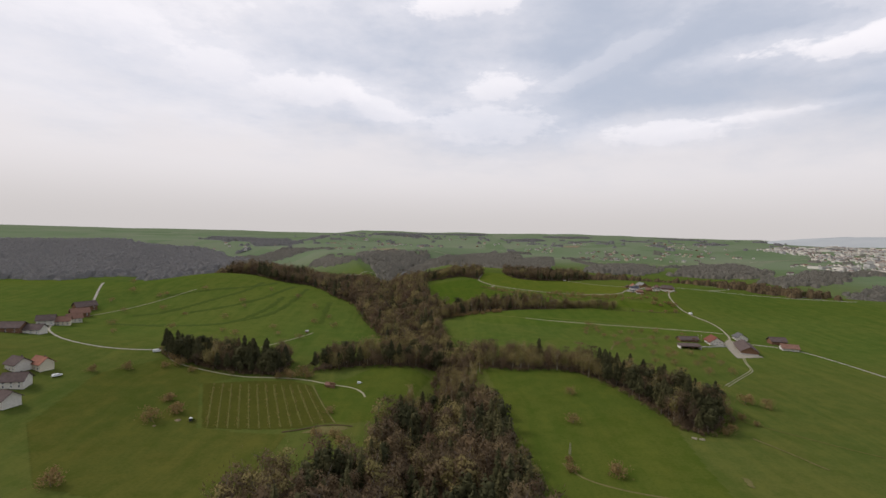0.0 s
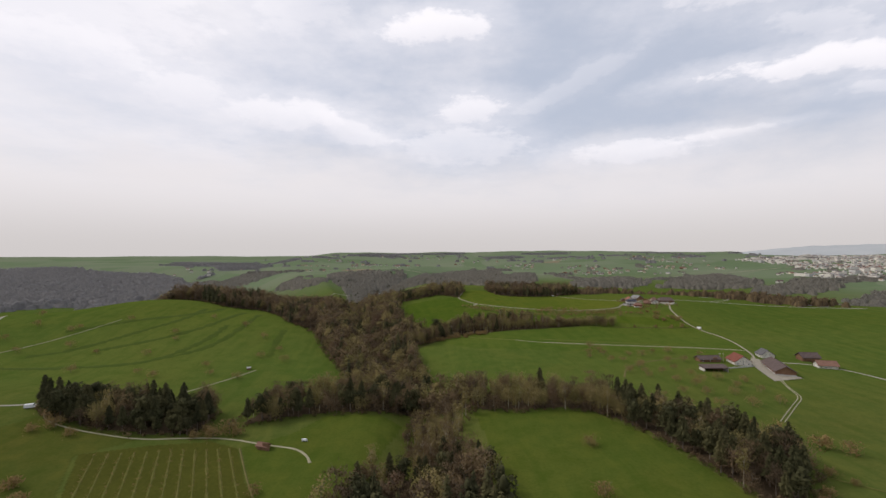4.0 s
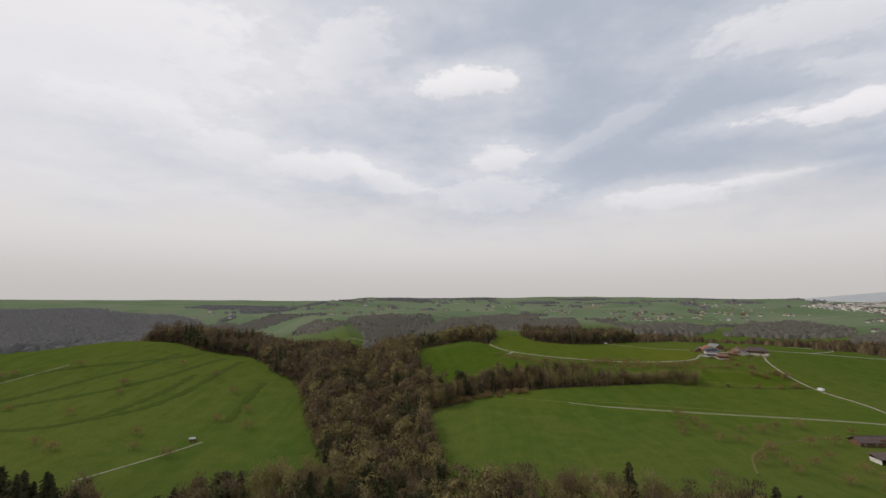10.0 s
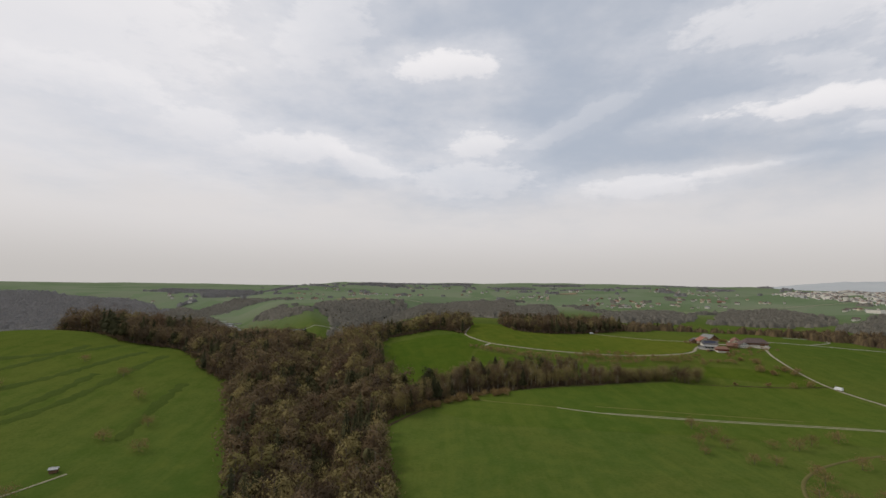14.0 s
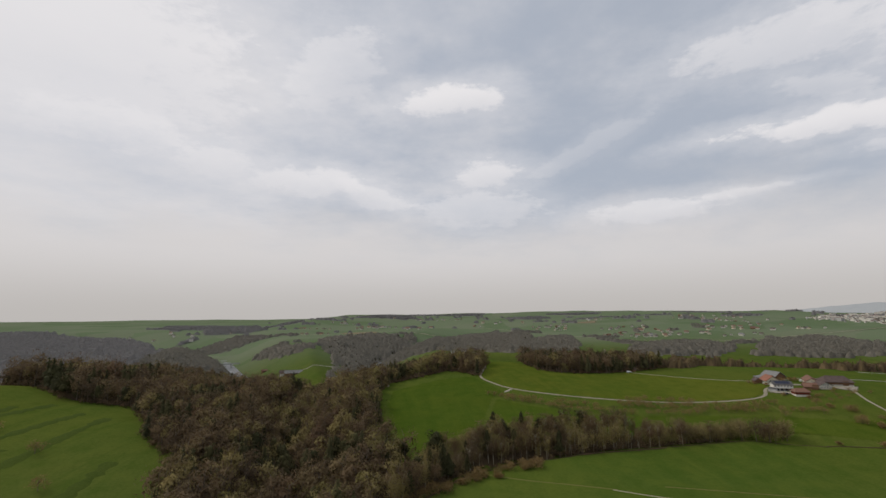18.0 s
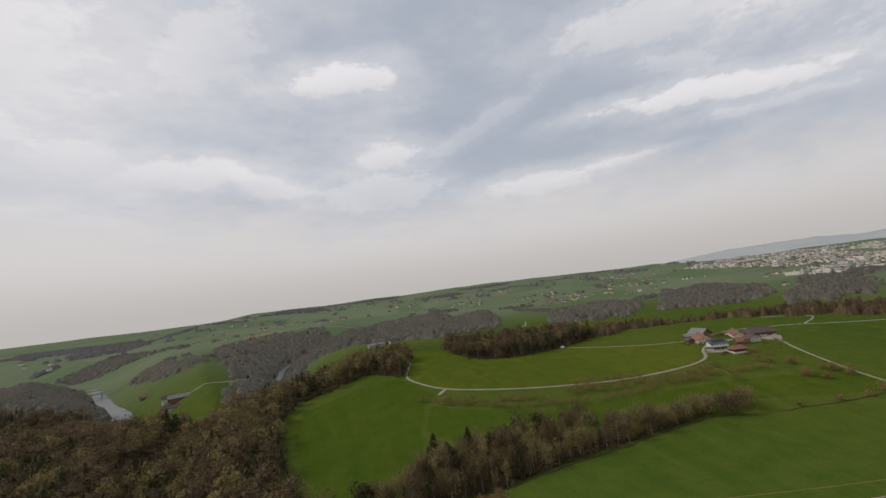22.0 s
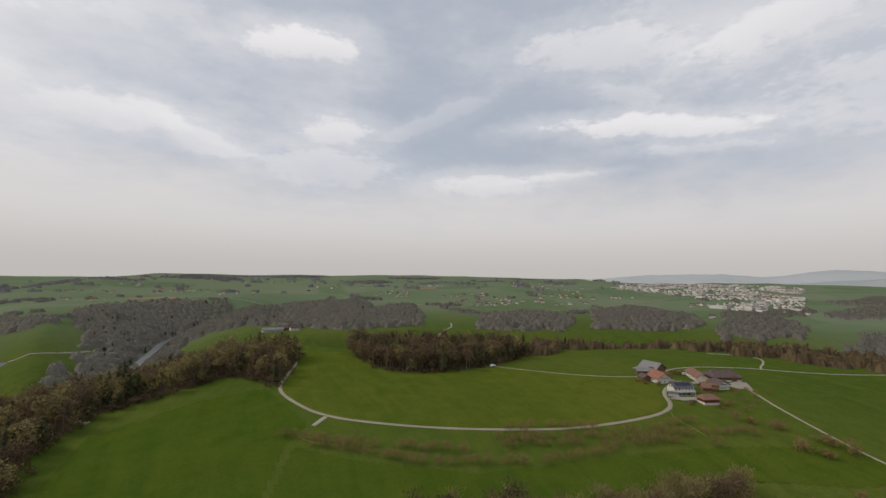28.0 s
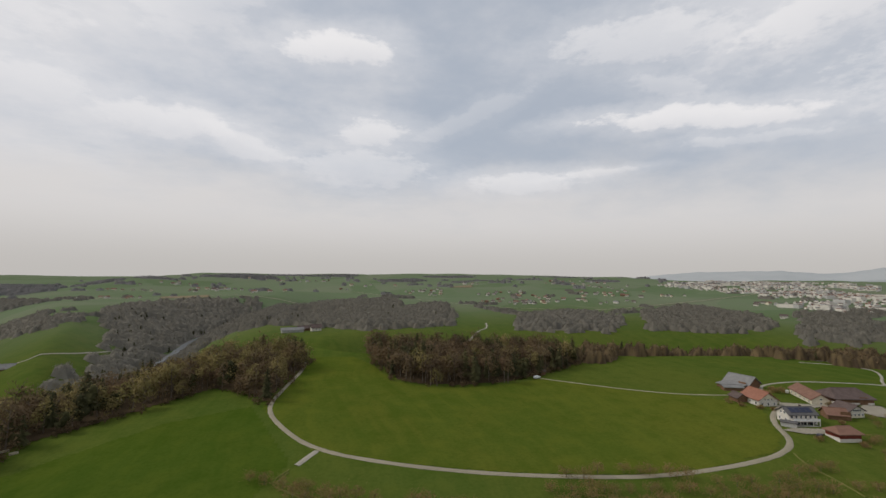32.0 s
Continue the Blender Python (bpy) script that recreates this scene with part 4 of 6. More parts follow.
FAR_WOODS = [
    ("river_wood_west", [(-108, 860), (-116, 880), (-120, 940), (-134, 1010), (-150, 1075), (-186, 1160), (-240, 1290), (-240, 1380), (-150, 1500), (-60, 1540), (-60, 1440), (-112, 1330), (-122, 1240), (-112, 1090), (-103, 1000), (-92, 915)], 5.0, 0.1),
    ("river_wood_east", [(-100, 1250), (-96, 1150), (-85, 1060), (-62, 1110), (-30, 1125), (27, 1040), (59, 1040), (46, 1237), (20, 1400), (-20, 1500), (-80, 1390)], 5.2, 0.05),
    ("bank_wood", [(-92, 900), (-95, 1000), (-99, 1070), (-78, 1070), (-60, 1000), (-52, 900), (-66, 840), (-80, 850)], 4.6, 0.0),
    ("far_wood", [(52, 1066), (63, 1331), (110, 1560), (240, 1540), (225, 1330), (205, 1194), (330, 1372), (270, 1119), (221, 985), (159, 975), (123, 960), (84, 1010)], 5.4, 0.03),
    ("slope_wood", [(215, 740), (246, 728), (285, 739), (360, 755), (417, 744), (440, 704), (475, 655), (520, 600), (540, 618), (505, 680), (470, 735), (430, 768), (360, 776), (290, 766), (240, 772)], 4.8, 0.16),
    ("dale_wood", [(310, 935), (391, 1081), (503, 1147), (512, 1050), (470, 985), (403, 925)], 5.2, 0.0),
    ("dale_wood_middle", [(490, 925), (560, 1010), (647, 1115), (767, 1163), (740, 1000), (660, 920), (572, 882)], 5.2, 0.0),
    ("dale_wood_east", [(600, 806), (640, 850), (743, 905), (846, 996), (860, 950), (790, 870), (720, 810), (650, 780)], 5.5, 0.0),
    ("bridge_wood", [(-290, 945), (-322, 1040), (-362, 1105), (-448, 1232), (-500, 1310), (-575, 1270), (-530, 1120), (-470, 1040), (-420, 985)], 5.2, 0.1),
    ("pasture_wood", [(-372, 1275), (-352, 1225), (-296, 1160), (-250, 1125), (-232, 1150), (-268, 1190), (-318, 1235), (-345, 1285)], 4.8, 0.0),
    ("hill_wood_west", [(-470, 1040), (-545, 1180), (-690, 1390), (-880, 1600), (-1250, 1750), (-1500, 1450), (-1250, 1000), (-900, 850), (-760, 880), (-700, 1000), (-600, 930)], 8.0, 0.0),
]


def canopy(name, shape, gap, seed, tall):
    """A close leafless wood seen from afar: crowns that merge into one uneven roof, with loose twigs all over it."""
    rng = np.random.default_rng(seed)
    cell = gap * 0.42
    P = np.array(shape, float)
    fringe = min(15.0, 0.16 * float((P.max(0) - P.min(0)).min()) + 3)
    lo, hi = P.min(0) - gap - fringe, P.max(0) + gap + fringe
    gx, gy = np.arange(lo[0], hi[0], cell), np.arange(lo[1], hi[1], cell)
    X, Y = np.meshgrid(gx, gy)
    X, Y = X + rng.uniform(-0.3, 0.3, X.shape) * cell, Y + rng.uniform(-0.3, 0.3, X.shape) * cell
    # one tree in each square of a loose lattice
    nx, ny = int((hi[0] - lo[0]) / gap) + 3, int((hi[1] - lo[1]) / gap) + 3
    tx = lo[0] + (np.arange(nx)[None, :] + rng.uniform(-0.3, 1.3, (ny, nx)) - 1) * gap
    ty = lo[1] + (np.arange(ny)[:, None] + rng.uniform(-0.3, 1.3, (ny, nx)) - 1) * gap
    th = tall * rng.uniform(0.55, 1.2, (ny, nx))
    inside, edge = in_shape(tx.ravel(), ty.ravel(), shape).reshape(ny, nx), off_line(tx, ty, shape + shape[:1])
    share = np.where(inside, np.where(edge < fringe, 0.62, 0.94), np.where(edge < fringe, 0.2, 0.0))
    keep = (rng.random((ny, nx)) < share) & (off_line(tx, ty, RIVER) > 12)
    th = np.where(edge < fringe, th * 0.75, th)
    for j, i in zip(*np.nonzero(keep)):
        if noise.noise((tx[j, i] / 34, ty[j, i] / 34, 9)) < -0.34:
            keep[j, i] = False
    th = np.where(keep, th, 0)
    I, J = ((X - lo[0]) / gap + 1).astype(int), ((Y - lo[1]) / gap + 1).astype(int)
    top = np.zeros(X.shape)
    for a in (-1, 0, 1):
        for b in (-1, 0, 1):
            i, j = np.clip(I + a, 0, nx - 1), np.clip(J + b, 0, ny - 1)
            d2 = ((X - tx[j, i]) ** 2 + (Y - ty[j, i]) ** 2) / gap**2
            top = np.maximum(top, th[j, i] * (1 - 0.62 * d2**1.4) * (d2 < 0.8))
    top = np.where(top > 0, top + rng.normal(0, 0.07 * tall, top.shape), 0)
    G = lay(X, Y)
    V = np.c_[X.ravel(), Y.ravel(), (G + top - 0.3 * (top <= 0)).ravel()]
    w, h = len(gx), len(gy)
    q = (np.arange(h - 1)[:, None] * w + np.arange(w - 1)).ravel()
    q = np.stack([q, q + 1, q + w + 1, q + w], -1)
    q = q[(top.ravel()[q] > 0).any(1)]
    Fs = np.vstack([q[:, (0, 1, 2)], q[:, (0, 2, 3)]])
    on = np.nonzero(top.ravel() > 0)[0]
    on = np.concatenate([on, on, on, on[rng.random(len(on)) < 0.6]])
    n = len(on)
    B = V[on] + rng.uniform(-0.7, 0.7, (n, 3)) * (cell, cell, 0.2 * tall) - (0, 0, 0.06 * tall)
    a, L = rng.uniform(0, 6.3, n), gap * rng.uniform(0.18, 0.42, n)
    side = np.c_[np.cos(a), np.sin(a), np.zeros(n)] * (L * 0.3)[:, None]
    tip = np.c_[rng.normal(0, 0.35, n), rng.normal(0, 0.35, n), np.ones(n)] * L[:, None]
    S = np.stack([B - side, B + side, B + tip], 1).reshape(-1, 3)
    tint = np.concatenate([0.35 * rng.random(len(V)), rng.random(n).repeat(3)])
    used, back = np.unique(Fs, return_inverse=True)
    return (np.vstack([V[used], S]), np.vstack([back.reshape(-1, 3), len(used) + np.arange(3 * n).reshape(-1, 3)]), np.concatenate([tint[used], tint[len(V):]]))


def plant_far_woods():
    for k, (name, shape, gap, spruce) in enumerate(FAR_WOODS):
        rng = np.random.default_rng(70 + k)
        dark = []
        if spruce:
            for x, y in scatter(shape, gap * 1.2, 20 + k):
                if rng.random() < spruce:
                    dark.append((*SPRUCES[rng.integers(0, 6)], (x, y, ground_z(x, y)), rng.uniform(0, 6.3), rng.uniform(0.5, 0.75), rng.random()))
        stuff(name + "_spruces", dark, NEEDLES, "scattered dark spruces in a far wood")
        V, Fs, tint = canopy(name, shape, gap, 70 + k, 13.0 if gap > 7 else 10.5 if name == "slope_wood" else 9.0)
        # the wood on the western hill takes the stronger painted haze
        stuff(name + "_trees", [(V, Fs, (0, 0, 0), 0.0, 1.0, tint)], HAZIER_TWIGS if gap > 7 else TWIGS if name == "slope_wood" else HAZED_TWIGS, "grey brown leafless wood on a far slope")
        wood_floor(name + "_floor", shape, 7.0, HAZED_LITTER)


plant_far_woods()
# ---- houses and farms ----
def part(name, verts, faces, mat, parent, label="", smooth_shade=False):
    """One mesh under a thing or under a part, in the parent's own coordinates."""
    ob = new(name, mesh_of(name, np.asarray(verts, float), [tuple(f) for f in faces], mat, smooth_shade))
    ob.parent = parent
    if label:
        ob["label"] = label
    return ob


def block(x0, x1, y0, y1, z0, z1):
    V = [(x, y, z) for z in (z0, z1) for y in (y0, y1) for x in (x0, x1)]
    return V, [(0, 2, 3, 1), (4, 5, 7, 6), (0, 1, 5, 4), (2, 6, 7, 3), (0, 4, 6, 2), (1, 3, 7, 5)]


def place(name, x, y, turn, sink=0.0):
    ob = new(name)
    ob.matrix_world = pose(x, y, ground_z(x, y) - sink, 0, 0, turn)
    return ob


def window(parent, x, y, z, side, w=0.95, h=1.2):
    """A framed pane let into a wall; side is the way it faces: +x, -x, +y or -y."""
    ax, s = side[1], (1 if side[0] == "+" else -1)
    d0, d1, d2 = 0.02, 0.09, 0.12
    def box(a, b, lo, hi, n0, n1):
        n = sorted((n0 * s, n1 * s))
        return block(x + n[0], x + n[1], y + a, y + b, z + lo, z + hi) if ax == "x" else block(x + a, x + b, y + n[0], y + n[1], z + lo, z + hi)
    ob = part("window", *box(-w / 2, w / 2, -h / 2, h / 2, -0.1, d1), WHITE_PAINT, parent)
    part("pane", *box(-w / 2 + 0.1, w / 2 - 0.1, -h / 2 + 0.1, h / 2 - 0.1, d1, d2), PANE, ob, "dark window glass")


def house(name, x, y, turn, L, W, eave, ridge, wall, roof, label, category="house", base=None, upper=None, hip=0.0, win=(0, 0), gable_win=0, door="", chimney=False,
          over=0.9, panels=0, lean=None):
    """A gabled or hipped building along its own x axis. base: another wall below; upper: timber in the gables; panels: solar panels on the -y slope."""
    ob = tagged(place(name, x, y, turn), label, category)
    a, b = L / 2, W / 2
    foot = -2.5
    inset = hip * L
    body = [(-a, -b, foot), (a, -b, foot), (a, b, foot), (-a, b, foot), (-a, -b, eave), (a, -b, eave), (a, b, eave), (-a, b, eave), (-a + inset, 0, ridge - 0.25), (a - inset, 0, ridge - 0.25)]
    part("wall", body, [(0, 1, 5, 4), (1, 2, 6, 9, 5), (2, 3, 7, 6), (3, 0, 4, 8, 7), (4, 5, 9, 8), (6, 7, 8, 9), (0, 3, 2, 1)], wall, ob)
    if base:
        part("base_wall", *block(-a - 0.06, a + 0.06, -b - 0.06, b + 0.06, foot, eave * 0.3), base, ob, "pale masonry ground floor")
    rise = (ridge - eave) / b
    ez, o = eave - rise * over, over
    t = 0.28
    for s in (-1, 1):
        e = s * (b + o)
        hx = inset * 1.0
        V = [(-a - o, e, ez), (a + o, e, ez), (a + o - hx, 0, ridge), (-a - o + hx, 0, ridge)]
        V += [(p, q, r + t) for p, q, r in V]
        part("roof_slope", V, [(0, 3, 2, 1), (4, 5, 6, 7), (0, 1, 5, 4), (1, 2, 6, 5), (2, 3, 7, 6), (3, 0, 4, 7)], roof, ob)
    if hip:
        for s in (-1, 1):
            V = [(s * (a + o), -b - o, ez), (s * (a + o), b + o, ez), (s * (a + o - inset), 0, ridge)]
            V += [(p, q, r + t) for p, q, r in V]
            part("hip_slope", V, [(0, 1, 2), (3, 5, 4), (0, 3, 4, 1), (1, 4, 5, 2), (2, 5, 3, 0)], roof, ob)
    elif upper:
        for s in (-1, 1):
            n = sorted((s * (a + 0.02), s * (a + 0.12)))
            V = [(n[0], -b + 0.3, eave + 0.1), (n[0], b - 0.3, eave + 0.1), (n[0], 0, ridge - 0.5), (n[1], -b + 0.3, eave + 0.1), (n[1], b - 0.3, eave + 0.1), (n[1], 0, ridge - 0.5)]
            part("gable_boarding", V, [(0, 2, 1), (3, 4, 5), (0, 1, 4, 3), (1, 2, 5, 4), (2, 0, 3, 5)], upper, ob, "weathered boards in the gable")
    part("ridge_cap", *tube((-a - o + inset, 0, ridge + t), (a + o - inset, 0, ridge + t), 0.16, 0.16, 6), roof, ob)
    nx, nz = win
    for j in range(nz):
        z = eave * (0.36 if nz == 1 else (0.27, 0.74)[j])
        for i in range(nx):
            px = -a + L * (i + 0.5) / nx
            for s in ("-", "+"):
                window(ob, px, (b + (0.06 if base and z < eave * 0.3 else 0)) * (1 if s == "+" else -1), z, s + "y", 0.9, min(1.15, eave * 0.34))
    for j in range(2 if gable_win else 0):
        for i in range(gable_win):
            py = -b + W * (i + 0.5) / gable_win
            for s in ("-", "+"):
                window(ob, (a + (0.06 if base else 0)) * (1 if s == "+" else -1), py * (0.55 if j else 1), eave * (0.36, 1.05)[j], s + "x", 0.85, min(1.05, eave * 0.32))
    if door:
        dw, dh = (3.6, 3.4) if door == "barn" else (1.2, 2.1)
        part("door", *block(L * 0.12, L * 0.12 + dw, -b - 0.14, -b + 0.05, 0.0, dh), TIMBER, ob, "brown plank door")
    if chimney:
        part("chimney", *block(a * 0.3, a * 0.3 + 0.6, 0.5, 1.1, ridge - 1.5, ridge + 0.75), TILES_DARK, ob, "dark chimney stack")
    for k in range(panels):
        w = L * 0.8 / panels
        x0 = -L * 0.4 + k * w
        y0, y1 = -b * 0.86, -b * 0.2
        V = [(x0 + 0.1, y0, ridge + y0 * rise + t + 0.1), (x0 + w - 0.1, y0, ridge + y0 * rise + t + 0.1), (x0 + w - 0.1, y1, ridge + y1 * rise + t + 0.1), (x0 + 0.1, y1, ridge + y1 * rise + t + 0.1)]
        V += [(p, q, r + 0.08) for p, q, r in V]
        part("solar_panel", V, [(0, 3, 2, 1), (4, 5, 6, 7), (0, 1, 5, 4), (1, 2, 6, 5), (2, 3, 7, 6), (3, 0, 4, 7)], SOLAR, ob, "dark glass solar panel")
    if lean:                                         # a lean-to along the -y side: depth, low edge
        dp, lo = lean
        part("lean_to_wall", *block(-a * 0.9, a * 0.9, -b - dp + 0.5, -b - 0.02, foot, lo - 0.3), wall, ob)
        V = [(-a, -b - dp, lo), (a, -b - dp, lo), (a, -b + 0.1, eave + 0.1), (-a, -b + 0.1, eave + 0.1)]
        V += [(p, q, r + 0.2) for p, q, r in V]
        part("lean_to_roof", V, [(0, 3, 2, 1), (4, 5, 6, 7), (0, 1, 5, 4), (1, 2, 6, 5), (2, 3, 7, 6), (3, 0, 4, 7)], roof, ob)
    return ob


def sheet(name, shape, mat, label, lift=0.3, cell=2.0, category="ground"):
    """A paved or bare patch draped on the ground."""
    s = np.array(shape, float)
    gx, gy = np.arange(s[:, 0].min() - cell, s[:, 0].max() + cell, cell), np.arange(s[:, 1].min() - cell, s[:, 1].max() + cell, cell)
    X, Y = np.meshgrid(gx, gy)
    w, h = len(gx), len(gy)
    i = (np.arange(h - 1)[:, None] * w + np.arange(w - 1)).ravel()
    q = np.stack([i, i + 1, i + w + 1, i + w], -1)
    x, y = X.ravel(), Y.ravel()
    q = q[in_shape(x[q].mean(1), y[q].mean(1), shape)]
    used, q = np.unique(q, return_inverse=True)
    return tagged(new(name, mesh_of(name, np.c_[x, y, lay(x, y) + lift][used], q.reshape(-1, 4), mat, True)), label, category, kind="structure")


def open_shed(x, y, turn, L, W, low, high, label):
    """A shed with a single-pitch roof, open to the front between posts."""
    ob = tagged(place("open_shed", x, y, turn), label, "shed")
    a, b = L / 2, W / 2
    part("back_wall", *block(-a, a, b - 0.2, b, -1.5, high - 0.25), TIMBER, ob)
    for q in (-1, 1):
        part("end_wall", *block(q * a - 0.12, q * a + 0.12, -b + 0.3, b - 0.22, -1.5, low - 0.15), RENDER, ob, "whitewashed end wall")
    for k in range(1, 5):
        px = -a + L * k / 5
        part("post", *block(px - 0.12, px + 0.12, -b + 0.3, -b + 0.54, -1.0, low), TIMBER, ob)
    part("beam", *block(-a, a, -b + 0.28, -b + 0.56, low, low + 0.25), TIMBER, ob)
    V = [(-a - 0.5, -b - 0.4, low + 0.2), (a + 0.5, -b - 0.4, low + 0.2), (a + 0.5, b + 0.5, high), (-a - 0.5, b + 0.5, high)]
    V += [(p, q, r + 0.22) for p, q, r in V]
    part("roof", V, [(0, 3, 2, 1), (4, 5, 6, 7), (0, 1, 5, 4), (1, 2, 6, 5), (2, 3, 7, 6), (3, 0, 4, 7)], TILES_DARK, ob, "grey brown tiled roof")
    return ob


# the large farm on the plateau
house("grey_barn", 295, 647, -80, 12.3, 10.6, 2.29, 5.81, TIMBER, SHEET_GREY, "large barn with a pale grey sheet roof and lean-to", "barn", upper=TIMBER, door="barn", lean=(8, 1.7))
house("low_annexe", 281, 641, -24, 9, 4, 1.8, 2.6, TIMBER, SHEET_GREY, "low grey-roofed annexe beside a barn", "shed", over=0.5)
house("farmhouse", 270.5, 618, 76, 11, 8.4, 3.0, 6.0, RENDER, TILES_RED, "cream farmhouse with an orange clay tile roof", upper=CREAM, win=(3, 1), gable_win=3, door="house", over=0.8)
house("shed", 265, 624, 76, 6, 4.5, 2.0, 3.6, TIMBER, TILES_DARK, "small dark-roofed shed beside a farmhouse", "shed", over=0.5)
house("white_house", 261.5, 595, -15, 11.4, 6.4, 3.7, 5.7, RENDER, SLATE, "white house with solar panels on a slate grey roof", win=(6, 2), gable_win=2, panels=4, chimney=True, door="house", over=0.6)

def balcony(x, y, turn, L, W):
    """A white balcony on posts along a house front, with dark panels below it in place of shaded openings."""
    ob = tagged(place("balcony", x, y, turn), "long white balcony on posts along a house front", "balcony")
    part("slab", *block(-L / 2, L / 2, -W / 2, W / 2, 1.75, 1.95), RENDER, ob)
    n = 8
    for k in range(n):
        a = -L / 2 + L * k / n
        part("railing_panel", *block(a + 0.04, a + L / n - 0.04, -W / 2, -W / 2 + 0.06, 1.99, 2.85), WHITE_PAINT, ob)
    for k in range(5):
        a = -L / 2 + 0.12 + (L - 0.24) * k / 4
        part("post", *block(a - 0.11, a + 0.11, -W / 2 + 0.08, -W / 2 + 0.3, -1.6, 1.745), RENDER, ob)
    # dark panels paint in the shade of the recess under the slab
    for k in range(4):
        a = -L / 2 + 0.5 + (L - 1.0) * k / 4
        part("dark_opening", *block(a + 0.15, a + (L - 1.0) / 4 - 0.15, W / 2 - 0.12, W / 2 - 0.02, 0.0, 1.7), PANE, ob, "dark glazed terrace door")
    part("plinth", *block(-L / 2, L / 2, -W / 2 - 0.1, W / 2, -2.0, 0.02), CONCRETE, ob, "low concrete plinth")
    return ob


balcony(260.3, 590.9, -15, 10.6, 2.0)
house("carport", 253.5, 592.5, -50, 5.0, 2.6, 1.6, 1.9, CONCRETE, SLATE, "low dark-roofed carport beside a white house", "carport", over=0.3)
house("long_barn", 300.5, 617, 56, 23, 7, 2.6, 4.9, CREAM, TILES_RUST, "long barn with rust brown tiles and pale gable", "barn", win=(5, 1), gable_win=1, door="barn", over=0.7)
house("dark_barn", 314, 611, -18, 17, 12.5, 2.8, 6.0, TIMBER, TILES_DARK, "broad timber barn with a dark hipped roof", "barn", hip=0.2, base=RENDER, door="barn")
house("yellow_house", 291, 595.2, 82, 7.2, 7.38, 2.7, 4.77, RENDER, TILES_DARK, "white and yellow house with a dark gable roof", base=CREAM, win=(3, 1), gable_win=4, over=0.7)
house("brown_barn", 281, 594, -32, 7.2, 5.76, 1.89, 3.87, TIMBER, TILES_RUST, "small timber barn with a rust brown roof", "barn", over=0.6, door="barn")
house("red_barn", 262, 579, -14, 8.06, 6.05, 2.77, 4.37, RED_TIMBER, TILES_RUST, "dark red timber barn with a hipped brown roof", "barn", hip=0.25, base=RENDER, over=0.8)
sheet("yard_paving", [(278, 616), (275, 609), (284, 606), (294, 603), (300, 597), (300, 591), (307, 586), (321, 600), (316, 604), (308, 601), (298, 606), (288, 610)], YARD, "pale paved farmyard between the barns", 0.3, 0.7)
sheet("house_terrace", [(247, 590), (253, 590.5), (262, 586.5), (269, 586), (268, 583), (258, 583), (252, 585)], YARD, "pale concrete terrace below a white house", 0.3, 0.6)

# the farm lower down
house("low_shed", 224.5, 396.5, 2, 16.5, 6.5, 2.2, 4.0, TIMBER, TILES_DARK, "low timber shed with a brown roof", "shed", door="barn", win=(3, 1))
open_shed(212, 371, -2, 17, 6.5, 2.2, 3.5, "open-fronted shed with a grey brown roof and white ends")
house("red_farmhouse", 245, 390.5, 80, 12.5, 11.4, 2.9, 6.8, RENDER, TILES_MAROON, "white-gabled farmhouse with a dark red tile roof", upper=RENDER, win=(4, 1), gable_win=3, door="house")
house("white_gable_house", 281, 409.5, 78, 9, 9.4, 2.5, 5.9, RENDER, SLATE, "white-gabled house with a dark slate roof", win=(3, 1), gable_win=2, over=0.7)
house("brown_long_barn", 261.5, 373, 65.7, 31, 12, 2.9, 6.4, TIMBER, TILES_DARK, "long brown barn with a dark tiled roof", "barn", base=CONCRETE, door="barn", win=(5, 1))
house("far_barn", 308, 399.5, -8, 12.5, 8, 3.0, 5.8, TIMBER, TILES_DARK, "brown timber barn beside a lane", "barn", door="barn", base=TIMBER)
house("far_house", 304, 380, -18, 12, 7.5, 2.4, 4.9, RENDER, TILES_RUST, "white house with a rust brown roof", win=(4, 1), gable_win=2)
sheet("yard_paving_lower", [(267, 406), (270, 401), (259.5, 384), (250, 361), (263, 357), (262, 353), (237, 347), (242, 361), (250, 381), (256, 394)], YARD, "pale gravelled farmyard before the barns", 0.3, 0.8)


def low_wall(x0, y0, x1, y1):
    """A low pale wall along a terrace."""
    ob = tagged(place("low_wall", x0, y0, math.degrees(math.atan2(y1 - y0, x1 - x0))), "low pale garden wall below a farmhouse", "wall")
    L = math.hypot(x1 - x0, y1 - y0)
    for k in range(6):
        a, b = L * k / 6, L * (k + 1) / 6
        z = ground_z(x0 + (x1 - x0) * (k + 0.5) / 6, y0 + (y1 - y0) * (k + 0.5) / 6) - ground_z(x0, y0)
        part("wall_stretch", *block(a, b - 0.02, -0.2, 0.2, z - 1.2, z + 0.8), CONCRETE, ob)


def pole(x, y, h, label):
    ob = tagged(place("utility_pole", x, y, 10), label, "pole")
    part("shaft", *tube((0, 0, -0.5), (0, 0, h), 0.16, 0.11, 7), PALE_BARK, ob)
    part("crossarm", *block(-0.8, 0.8, -0.07, 0.07, h - 0.6, h - 0.45), PALE_BARK, ob)
    for px in (-0.65, 0.65):
        part("insulator", *tube((px, 0, h - 0.45), (px, 0, h - 0.2), 0.06, 0.05, 6), WHITE_PAINT, ob)


